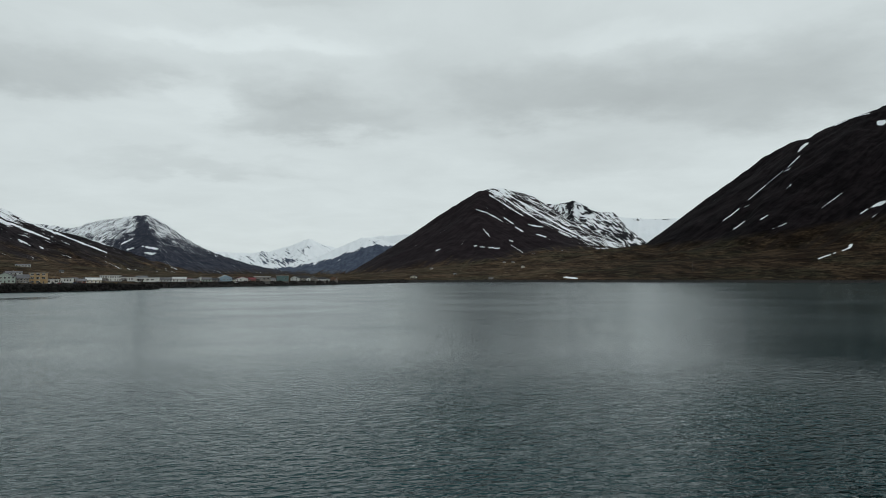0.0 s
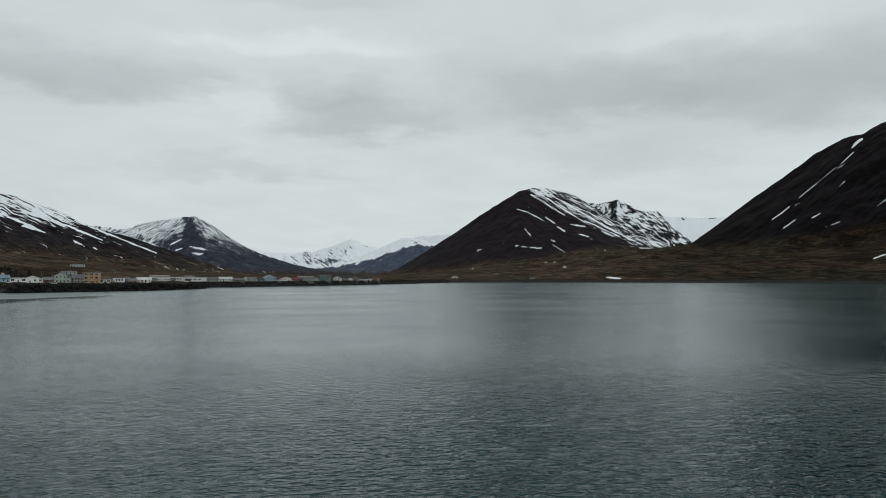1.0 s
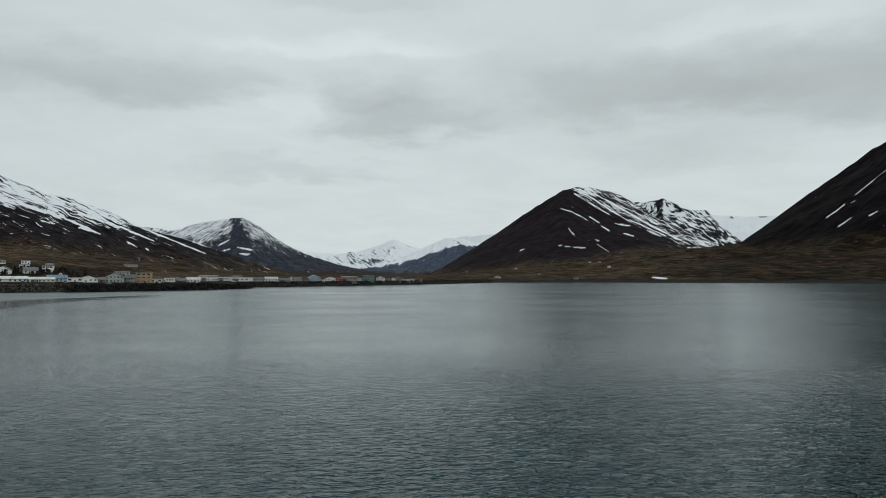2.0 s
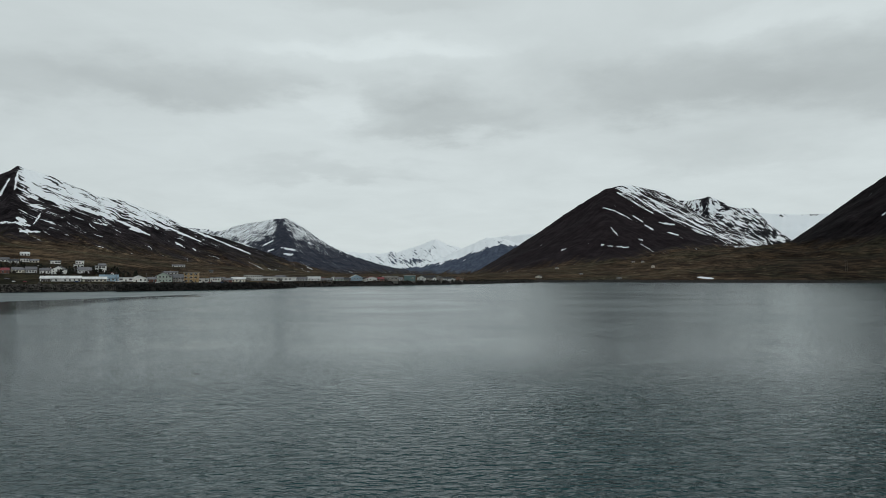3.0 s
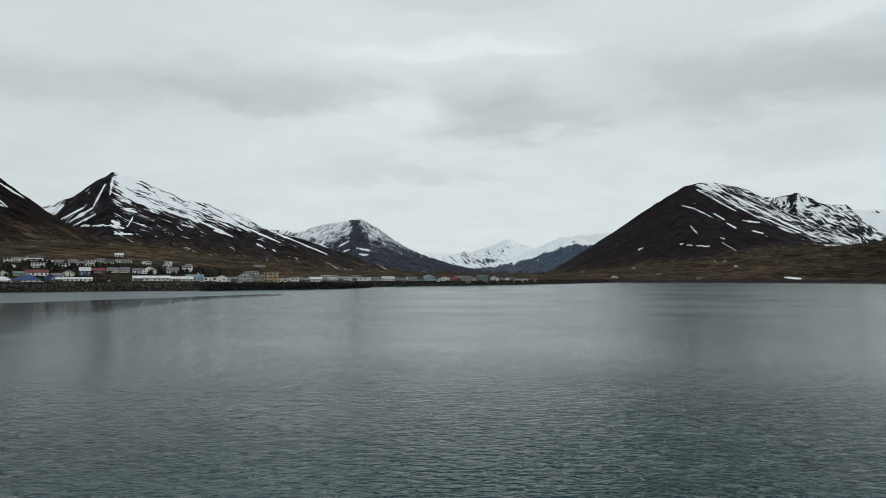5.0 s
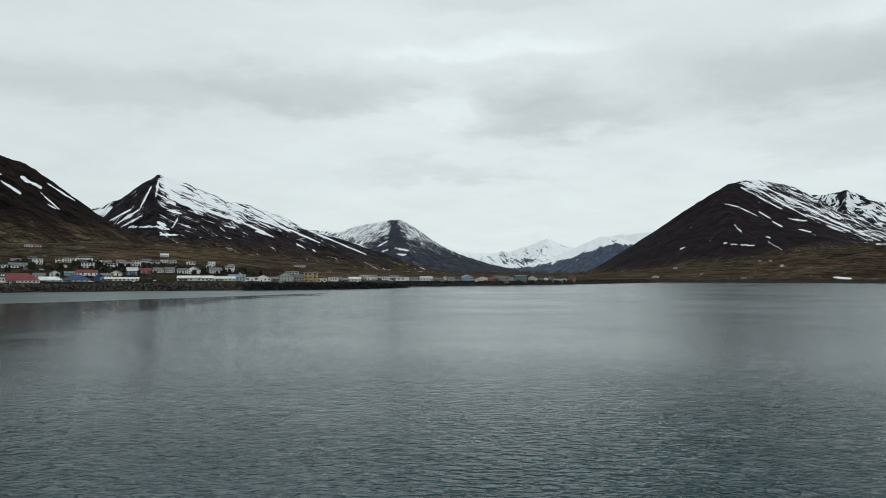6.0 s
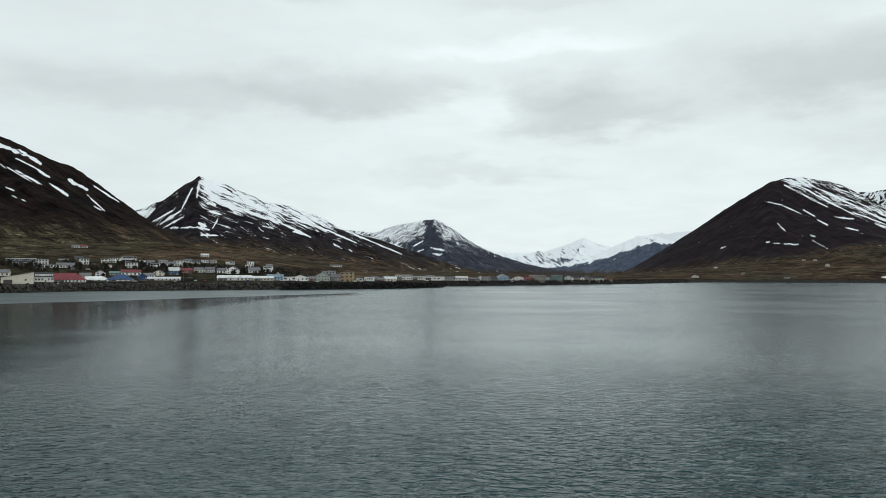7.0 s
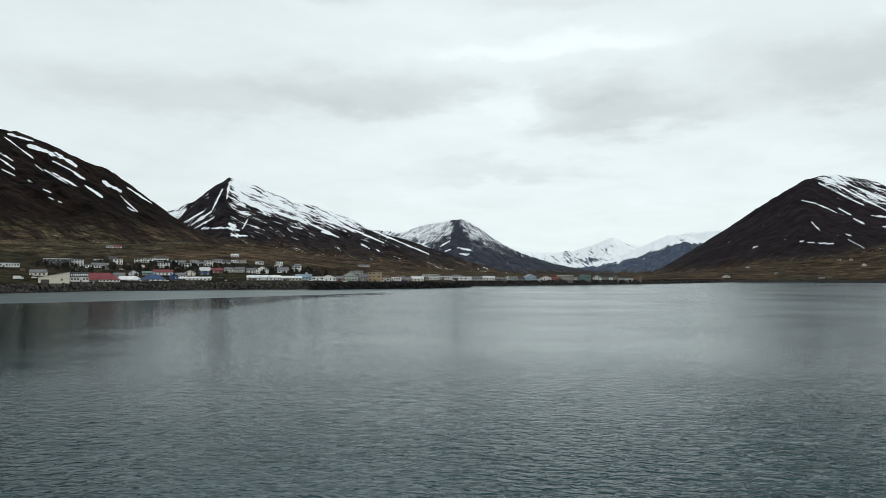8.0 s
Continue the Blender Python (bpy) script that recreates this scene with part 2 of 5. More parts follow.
def water_material():
    """Wind-rippled sea: a rougher strip along the town's shore, calmer water in the lee before it, gusts elsewhere."""
    m, nt, bsdf = material("sea_water")
    pos = position(nt)
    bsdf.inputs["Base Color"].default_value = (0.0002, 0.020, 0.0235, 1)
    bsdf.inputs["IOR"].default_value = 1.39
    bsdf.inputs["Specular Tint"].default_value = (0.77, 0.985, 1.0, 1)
    px, py, pz = split(nt, pos)
    # the wind's way: crests lie across a bearing of -15 degrees
    across = math_node(nt, "ADD", math_node(nt, "MULTIPLY", px, 0.966), math_node(nt, "MULTIPLY", py, 0.259))
    ahead = math_node(nt, "SUBTRACT", math_node(nt, "MULTIPLY", py, 0.966), math_node(nt, "MULTIPLY", px, 0.259))
    long_lane = combine(nt, math_node(nt, "MULTIPLY", across, 0.25), ahead, 0.0)
    streaks = math_node(nt, "SUBTRACT", noise_node(nt, long_lane, 0.03, 5.0, 0.6), 0.5)
    off = math_node(nt, "SQRT", math_node(nt, "ADD", math_node(nt, "MULTIPLY", px, px), math_node(nt, "MULTIPLY", py, py)))
    turn = math_node(nt, "MULTIPLY", math_node(nt, "ARCTAN2", px, py), 57.2958)
    bay = math_node(nt, "ADD", turn, 58.0)
    rim = math_node(nt, "ADD", math_node(nt, "MULTIPLY", math_node(nt, "MULTIPLY", bay, bay), 0.17), 382.0)
    past = math_node(nt, "ADD", math_node(nt, "SUBTRACT", off, rim), math_node(nt, "MULTIPLY", streaks, 22.0))
    west = ramp(nt, turn, -26.0, -33.0)
    strip = math_node(nt, "MULTIPLY", ramp(nt, past, -6.0, 6.0), west)
    width = ramp(nt, turn, -30.0, -59.0, 60.0, 380.0)
    inside = math_node(nt, "DIVIDE", math_node(nt, "ADD", past, math_node(nt, "MULTIPLY", streaks, 190.0)), width)
    lee = math_node(nt, "MULTIPLY", math_node(nt, "MULTIPLY", ramp(nt, inside, -1.0, -0.35), ramp(nt, past, 6.0, -6.0)), west)
    east = ramp(nt, math_node(nt, "ADD", turn, math_node(nt, "MULTIPLY", streaks, 14.0)), 17.0, 29.0)
    gust = ramp(nt, noise_node(nt, combine(nt, math_node(nt, "MULTIPLY", across, 0.6), ahead, 0.0), 0.016, 6.0, 0.65), 0.35, 0.65, 0.86, 1.14)
    sheet = math_node(nt, "MULTIPLY", ramp(nt, lee, 0.0, 1.0, 1.0, 0.2), ramp(nt, east, 0.0, 1.0, 1.0, 0.75))
    rough = math_node(nt, "MULTIPLY", math_node(nt, "MULTIPLY", sheet, gust), ramp(nt, off, 40.0, 260.0, 0.14, 0.215))
    put(nt, bsdf.inputs["Roughness"], math_node(nt, "ADD", rough, math_node(nt, "MULTIPLY", strip, 0.10)))
    # fine ripples over the waves of the mesh, and longer waves that still show far out
    wind = combine(nt, math_node(nt, "MULTIPLY", across, 0.55), ahead, 0.0)
    fine = noise_node(nt, wind, 3.6, 3.0, 0.6, 0.3)
    puffs = ramp(nt, noise_node(nt, combine(nt, math_node(nt, "MULTIPLY", across, 0.5), ahead, 3.0), 0.12, 4.0, 0.6), 0.36, 0.66, 0.85, 1.12)
    crests = math_node(nt, "MULTIPLY", math_node(nt, "MULTIPLY", fine, puffs), ramp(nt, off, 40.0, 170.0, 0.045, 0.02))
    chop = math_node(nt, "MULTIPLY", math_node(nt, "MULTIPLY", noise_node(nt, wind, 1.5, 2.0, 0.5, 0.25), puffs), math_node(nt, "POWER", ramp(nt, off, 30.0, 140.0, 0.98, 0.12), 2.0))
    # broken steep fronts here and there
    fronts = ramp(nt, noise_node(nt, combine(nt, math_node(nt, "MULTIPLY", across, 0.42), ahead, 9.0), 1.25, 2.0, 0.55, 0.4), 0.60, 0.76)
    crests = math_node(nt, "ADD", crests, math_node(nt, "MULTIPLY", math_node(nt, "MULTIPLY", fronts, puffs), ramp(nt, off, 40.0, 150.0, 0.14, 0.0)))
    crests = math_node(nt, "ADD", crests, math_node(nt, "MULTIPLY", chop, math_node(nt, "MULTIPLY", ramp(nt, east, 0.0, 1.0, 1.0, 2.6), ramp(nt, turn, -6.0, -30.0, 1.0, 0.5))))
    roll = math_node(nt, "ADD", math_node(nt, "MULTIPLY", noise_node(nt, wind, 0.42, 3.0, 0.6), math_node(nt, "ADD", ramp(nt, off, 100.0, 160.0, 0.0, 0.045), math_node(nt, "MULTIPLY", lee, 0.09))),
                     math_node(nt, "MULTIPLY", noise_node(nt, wind, 0.16, 3.0, 0.6), ramp(nt, off, 120.0, 400.0, 0.0, 0.06)))
    force = math_node(nt, "ADD", math_node(nt, "MULTIPLY", ramp(nt, lee, 0.0, 1.0, 1.0, 0.9), gust), math_node(nt, "MULTIPLY", strip, 0.3))
    bump = nt.nodes.new("ShaderNodeBump")
    put(nt, bump.inputs["Strength"], 1.0)
    bump.inputs["Distance"].default_value = 1.0
    put(nt, bump.inputs["Height"], math_node(nt, "MULTIPLY", math_node(nt, "ADD", crests, roll), force))
    link(nt, bump.outputs[0], bsdf.inputs["Normal"])
    return m


HEATH = heath_material()
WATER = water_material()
ROCK = mountain_material("dark_scree", (0.0110, 0.0084, 0.0098), (0.021, 0.016, 0.0182), across=0.34, down=0.018, loose=0.42, grit=0.28, ragged_edge=0.6, relief=0.15)
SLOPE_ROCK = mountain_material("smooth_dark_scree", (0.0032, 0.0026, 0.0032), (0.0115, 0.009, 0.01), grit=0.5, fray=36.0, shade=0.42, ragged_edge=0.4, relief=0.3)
HILL_ROCK = mountain_material("brown_black_scree", (0.003, 0.0022, 0.002), (0.0145, 0.0096, 0.008), heath_top=36.0, grit=0.8, fray=90.0, ragged_edge=0.35, relief=0.5)
MID_ROCK = mountain_material("blue_black_scree", (0.0066, 0.0054, 0.0066), (0.024, 0.0196, 0.022), across=0.26, down=0.016, heath_top=70.0, loose=0.34, fray=150.0, relief=0.4)
# aerial haze is painted into this base colour: bluer and paler than the rock
HAZE_ROCK = mountain_material("hazed_scree", (0.022, 0.025, 0.037), (0.047, 0.051, 0.066), across=0.55, down=0.03, heath_top=25.0, loose=0.34, grit=0.7, shade=0.7, ragged_edge=1.1, relief=0.4)
RIB_ROCK = mountain_material("ribbed_rock", (0.007, 0.007, 0.009), (0.024, 0.023, 0.027), across=0.09, down=0.025, loose=0.45, grit=0.5, ragged_edge=0.8)
# far slopes: the haze of distance is mixed into the rock colour
FAR_HAZE_ROCK = mountain_material("hazed_far_scree", (0.048, 0.060, 0.090), (0.076, 0.092, 0.125), across=0.10, down=0.02, loose=0.3, grit=0.3, ragged_edge=0.45, relief=0.1)


# ---- terrain arithmetic ----
def lattice(ix, iy, seed):
    n = (ix.astype(np.int64) * 374761393 + iy.astype(np.int64) * 668265263 + seed * 1442695041) & 0xFFFFFFFF
    n = ((n ^ (n >> 13)) * 1274126177) & 0xFFFFFFFF
    n = ((n ^ (n >> 16)) * 2246822519) & 0xFFFFFFFF
    return ((n ^ (n >> 15)) & 0xFFFFFF) / float(0xFFFFFF)


def grain(x, y, seed=0):
    ix, iy = np.floor(x), np.floor(y)
    fx_, fy_ = x - ix, y - iy
    fx_, fy_ = fx_ * fx_ * (3 - 2 * fx_), fy_ * fy_ * (3 - 2 * fy_)
    a, b = lattice(ix, iy, seed), lattice(ix + 1, iy, seed)
    c, d = lattice(ix, iy + 1, seed), lattice(ix + 1, iy + 1, seed)
    return (a + (b - a) * fx_) * (1 - fy_) + (c + (d - c) * fx_) * fy_ - 0.5


def fbm(x, y, octaves=5, seed=0, keep=0.5):
    total, amp = 0.0, 1.0
    for i in range(octaves):
        total = total + amp * grain(x * 2 ** i + 17.3 * i, y * 2 ** i - 9.1 * i, seed + i)
        amp *= keep
    return total


def smooth(a, b, x):
    t = np.clip((x - a) / (b - a), 0, 1)
    return t * t * (3 - 2 * t)


SHORE_AZ = (-180, -80, -66, -58, -51, -45, -38, -31, -24, -21, -17.3, -12, -7, -2.4, 3, 10, 20, 33, 45, 60, 180)
SHORE_R = (6000, 600, 575, 582, 628, 632, 634, 672, 800, 815, 858, 940, 1060, 1240, 1265, 1280, 1300, 1340, 1420, 6000, 6000)
SLOPE_AZ = (-80, -58, -45, -38, -31, -24, -18, -12, -6, -2.4, 3, 10, 20, 33, 45)
SLOPE = (0.15, 0.15, 0.145, 0.11, 0.06, 0.03, 0.014, 0.010, 0.014, 0.03, 0.050, 0.085, 0.12, 0.20, 0.22)


def shore(az):
    return np.interp(az, SHORE_AZ, SHORE_R) + 6 * grain(az * 0.7, az * 0, 5) + 3 * grain(az * 2.3, az * 0, 6)


def land(x, y):
    """Height of the ground without the mountains."""
    az, r = np.degrees(np.arctan2(x, y)), np.hypot(x, y)
    d = r - shore(az)
    bank = -4 + 9.6 * smooth(-10, 9, d)
    inland = np.maximum(d - 25, 0)
    knee = np.interp(az, (-40, -25, 0), (370, 500, 1000))
    reach = np.where(inland < knee, inland, knee + (inland - knee) * 0.13)
    slope = np.interp(az, SLOPE_AZ, SLOPE)
    bumps = fbm(x / 160, y / 160, 5, 11) * 22 * smooth(120, 700, d) * (0.25 + slope * 6)
    return bank + slope * reach + bumps * smooth(0, 1, slope * 12)


def bearing(az, el, r):
    a = radians(az)
    return (r * math.sin(a), r * math.cos(a), EYE + r * math.tan(radians(el)))


def grid_mesh(name, X, Y, Z, keep=None, attrs=()):
    """A sheet of quads over the arrays X, Y, Z; keep marks the corners to be kept."""
    rows, cols = X.shape
    idx = np.arange(rows * cols).reshape(rows, cols)
    quads = np.stack([idx[:-1, :-1], idx[:-1, 1:], idx[1:, 1:], idx[1:, :-1]], -1).reshape(-1, 4)
    if keep is not None:
        quads = quads[keep.ravel()[quads].any(1)]
    used = np.unique(quads)
    remap = np.zeros(rows * cols, np.int64)
    remap[used] = np.arange(len(used))
    quads = remap[quads]
    mesh = bpy.data.meshes.new(name)
    mesh.vertices.add(len(used))
    mesh.vertices.foreach_set("co", np.stack([X.ravel()[used], Y.ravel()[used], Z.ravel()[used]], -1).astype(np.float32).ravel())
    mesh.loops.add(quads.size)
    mesh.loops.foreach_set("vertex_index", quads.astype(np.int32).ravel())
    mesh.polygons.add(len(quads))
    mesh.polygons.foreach_set("loop_start", np.arange(0, quads.size, 4, dtype=np.int32))
    mesh.polygons.foreach_set("use_smooth", np.ones(len(quads), bool))
    for key, values in attrs:
        layer = mesh.attributes.new(key, "FLOAT", "POINT")
        layer.data.foreach_set("value", values.ravel()[used].astype(np.float32))
    mesh.update()
    mesh.validate()
    return mesh


# ---- snow drifts: from bearing and height angle to bearing and height angle, half-width (degrees) ----
EAST_DRIFTS = [
    (28.32, 9.73, 27.64, 9.09, 0.128), (27.74, 8.79, 26.98, 8.05, 0.033), (26.59, 7.78, 25.02, 6.43, 0.033), (25.02, 6.43, 24.22, 5.74, 0.04), (23.53, 5.08, 22.39, 4.2, 0.046),
    (23.92, 4.11, 23.15, 3.52, 0.04), (27.14, 6.74, 26.87, 6.46, 0.04), (26.83, 3.88, 25.75, 3.41, 0.04), (30.42, 5.88, 29.15, 4.92, 0.033), (33.1, 5.16, 32.14, 4.77, 0.144),
    (32.14, 4.77, 31.55, 4.36, 0.079), (33.21, 10.66, 32.67, 10.73, 0.209), (30.88, 11.09, 30.09, 10.78, 0.053), (32.28, 11.4, 31.23, 11.25, 0.04), (25.57, 4.52, 24.98, 4.16, 0.027),
]
BENCH_DRIFTS = [
    (31.93, 2.69, 31.13, 2.38, 0.085), (31.13, 2.38, 30.77, 1.9, 0.15), (30.77, 1.9, 30.34, 1.71, 0.064), (29.63, 1.47, 28.79, 1.15, 0.085), (10.05, -0.20, 11.15, -0.30, 0.11),
    (29.99, 1.59, 29.77, 1.55, 0.053),
]
NEAR_DRIFTS = [
    (-57.79, 9.89, -56.23, 9.54, 0.128), (-56.24, 9.81, -54.44, 9.22, 0.064), (-56.58, 9.22, -55.16, 8.83, 0.171), (-55.23, 8.82, -54.25, 8.5, 0.299), (-54.25, 8.5, -53.39, 7.9, 0.214),
    (-54.97, 8.23, -53.68, 7.59, 0.085), (-53.68, 7.59, -52.85, 7.03, 0.128), (-57.96, 9.64, -56.21, 8.33, 0.075), (-58.27, 8.54, -57.42, 8.03, 0.064), (-58.26, 8.15, -57.3, 7.44, 0.085),
    (-58.08, 7.38, -57.29, 7.0, 0.064), (-56.13, 7.94, -55.56, 7.46, 0.064), (-55.49, 7.58, -54.03, 6.66, 0.043), (-55.02, 7.41, -53.37, 6.49, 0.107), (-52.85, 6.61, -51.66, 5.75, 0.096),
    (-51.68, 7.01, -51.02, 6.63, 0.214), (-51.02, 6.63, -50.36, 6.24, 0.192), (-49.97, 6.6, -48.24, 5.47, 0.096),
]
NEAR_DRIFTS_LOW = [
    (-50.43, 5.94, -49.23, 4.78, 0.064), (-49.95, 5.1, -49.43, 4.82, 0.085), (-55.53, 6.15, -55.03, 5.94, 0.064), (-55.2, 5.6, -54.3, 5.24, 0.085), (-56.53, 6.78, -56.18, 6.56, 0.064),
]
PEAK_DRIFTS = [
    (-44.71, 3.6, -42.79, 3.73, 0.107), (-42.79, 3.73, -41.7, 3.52, 0.128), (-42.58, 4.09, -41.92, 3.79, 0.192), (-41.1, 4.35, -41.48, 3.66, 0.064), (-41.94, 5.02, -40.84, 4.77, 0.107),
    (-41.85, 5.61, -41.28, 5.53, 0.085), (-42.35, 3.1, -41.04, 3.08, 0.085), (-43.04, 6.78, -43.46, 5.87, 0.107), (-43.46, 5.87, -43.75, 5.19, 0.107), (-43.88, 4.96, -45.34, 3.89, 0.107),
    (-44.51, 4.94, -45.85, 4.1, 0.085), (-43.66, 4.52, -45.13, 3.59, 0.085), (-42.53, 7.25, -42.73, 6.03, 0.128), (-41.07, 5.72, -39.28, 5.08, 0.107), (-39.28, 5.08, -36.56, 4.35, 0.128),
    (-36.56, 4.35, -33.79, 3.07, 0.107), (-42.17, 6.14, -37.02, 4.52, 0.171), (-35.42, 4.69, -33.79, 4.1, 0.15),
]
PEAK_DRIFTS_LOW = [
    (-33.79, 4.1, -30.98, 3.09, 0.085), (-37.03, 5.73, -34.73, 4.93, 0.128), (-34.73, 4.93, -32.86, 3.78, 0.107), (-32.86, 3.78, -30.04, 2.62, 0.085), (-31.93, 4.03, -29.09, 2.86, 0.107),
    (-29.09, 2.86, -26.25, 1.68, 0.075), (-37.7, 3.96, -36.79, 3.69, 0.107), (-35.18, 3.52, -34.49, 3.25, 0.085), (-31.92, 2.52, -31.21, 2.14, 0.085), (-30.6, 2.05, -30.41, 1.91, 0.085),
    (-41.07, 6.4, -37.48, 5.26, 0.192), (-40.64, 7.1, -36.57, 4.67, 0.214),
]
CENTRE_DRIFTS = [
    (2.56, 2.45, 3.51, 2.31, 0.052), (3.7, 2.3, 4.74, 2.21, 0.045), (2.57, 5.53, 3.71, 5.19, 0.052), (3.71, 5.19, 5.03, 4.47, 0.045), (5.13, 4.76, 5.88, 4.28, 0.052),
    (3.37, 3.87, 3.89, 3.25, 0.037), (5.73, 2.49, 6.67, 1.87, 0.052), (5.59, 2.91, 5.87, 2.77, 0.045), (-0.57, 2.02, -0.24, 2.17, 0.037), (3.9, 6.7, 6.68, 4.93, 0.041),
    (4.19, 7.03, 8.32, 4.3, 0.066), (5.51, 6.68, 10.17, 3.82, 0.074), (8.32, 4.45, 11.08, 3.11, 0.041), (10.17, 3.82, 12.89, 2.39, 0.059), (12.9, 3.55, 15.35, 2.23, 0.041),
    (7.15, 4.18, 8.31, 3.98, 0.059), (7.84, 3.37, 8.59, 3.13, 0.045), (6.07, 4.0, 6.68, 3.61, 0.045),
]
POINTED_DRIFTS = [
    (-23.81, 2.2, -22.68, 2.0, 0.107), (-23.64, 1.72, -22.8, 1.65, 0.15), (-27.18, 2.6, -25.84, 1.99, 0.107), (-26.8, 2.49, -26.43, 2.66, 0.128), (-25.27, 2.35, -24.49, 2.79, 0.107),
    (-24.87, 1.92, -24.28, 2.11, 0.085),
]


def drifts(A, E, rows, least=0.034):
    """Snow cover of long drifts: 1 and more in their middle, 0 outside."""
    total = np.zeros(A.shape)
    for a0, e0, a1, e1, w in rows:
        la, le = a1 - a0, e1 - e0
        t = np.clip(((A - a0) * la + (E - e0) * le) / (la * la + le * le), 0, 1)
        d = np.hypot(A - a0 - t * la, E - e0 - t * le)
        near = d < 6 * w
        span = math.hypot(la, le)
        side = ((A - a0) * le - (E - e0) * la) / span
        wander = t * span
        uneven = 1 + 1.0 * grain(wander * 1.7 + a0 * 3, np.sign(side) * 2.3 + 0 * A, 21) + 0.4 * grain(wander * 4.5 + a0, np.sign(side) * 1.3 + 0 * A, 22) + 1.0 * grain(A * 4.5 + E * 3, E * 8, 25)
        taper = 0.2 + 0.8 * np.sqrt(np.clip(4 * t * (1 - t), 0, 1))
        ragged = 0.62 * w * np.maximum(uneven, 0.05) * taper
        cover = np.clip(1.5 - 0.95 * d / np.maximum(ragged, least), 0, 0.9)
        total = np.where(near, np.maximum(total, cover), total)
    return total


# ---- ground and sea ----
def build_ground():
    az = np.concatenate([np.arange(-180, -82, 6.0), np.arange(-80, -64, 0.5), np.arange(-64, 38, 0.11), np.arange(38, 62, 0.5), np.arange(64, 181, 6.0)])
    d = np.concatenate([[-560, -120, -40], np.arange(-22, 22, 2.0), np.arange(24, 300, 7.0), np.geomspace(305, 3700, 60)])
    A = np.repeat(az[None, :], len(d), 0)
    R = np.minimum(np.maximum(shore(A) + d[:, None], 8.0), 4900)
    X, Y = R * np.sin(np.radians(A)), R * np.cos(np.radians(A))
    Z = land(X, Y)
    snow = drifts(A, np.degrees(np.arctan2(Z - EYE, R)), BENCH_DRIFTS) * (R > 1200)
    ob = new("ground", grid_mesh("ground", X, Y, Z, None, (("snow", snow),)))
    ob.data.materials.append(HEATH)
    return tagged(ob, "brown winter heath rising from a dark stony shore", "ground", kind="structure")


build_ground()

def build_sea():
    """One sheet of water out to the horizon; short wind waves stand up where the eye passes close enough to see them."""
    rng = np.random.default_rng(14)
    near, far = 37.0, 115.0
    steps = 1 / np.linspace(1 / near, 1 / far, 240)
    r = np.concatenate([[0.01, 12.0, 24.0], steps, [125, 140, 170, 220, 280, 350, 450, 600, 900, 1500, 2500, 3600, 4950]])
    az = np.concatenate([np.arange(-180, -66, 6.0), np.arange(-63, 38.5, 0.12), np.arange(42, 181, 6.0)])
    A, R = np.meshgrid(np.radians(az), r)
    X, Y = R * np.sin(A), R * np.cos(A)
    cell = np.interp(r, r[3:-13], np.gradient(steps))[:, None]
    gusts = 1.0 + 0.35 * fbm(X / 14, Y / 7, 3, 41) + 0.4 * fbm(X / 60, Y / 30, 3, 42)
    inner = smooth(30, 40, R) * smooth(114, 80, R) * np.clip(gusts, 0.35, 1.7) * (1 + 0.35 * smooth(16, 28, np.degrees(A))) * smooth(-66, -62, np.degrees(A)) * smooth(42, 38, np.degrees(A))
    X[0], Y[0] = 0.0, -5.0
    dx, dy, dz = np.zeros(X.shape), np.zeros(X.shape), np.zeros(X.shape)
    for i in range(WAVES):
        length = 0.5 * (2.4 / 0.5) ** ((i + 0.5) / WAVES)
        way = radians(-15 + rng.normal(0, 15))
        k, phase = 2 * math.pi / length, rng.uniform(0, 6.283)
        tall = WAVE_SLOPE / k * inner * smooth(1.8, 3.0, length / cell) * math.sqrt(2 / WAVES)
        theta = k * (X * math.sin(way) + Y * math.cos(way)) + phase
        dz += tall * np.cos(theta)
        dx -= tall * np.sin(theta) * math.sin(way) * 0.75
        dy -= tall * np.sin(theta) * math.cos(way) * 0.75
    mesh = grid_mesh("water", X + dx, Y + dy, dz)
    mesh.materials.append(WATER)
    return tagged(new("water", mesh), "dark grey-green fjord water with small wind ripples", "water", kind="structure")


WAVES, WAVE_SLOPE = 30, 0.06
build_sea()


# ---- mountains ----
BENCH_TOP = [(13, 2.0), (16.01, 2.22), (21.13, 2.51), (24.37, 2.88), (27.08, 3.2), (30.02, 3.64), (33.08, 4.16), (42, 5.36)]
SLOPES = []


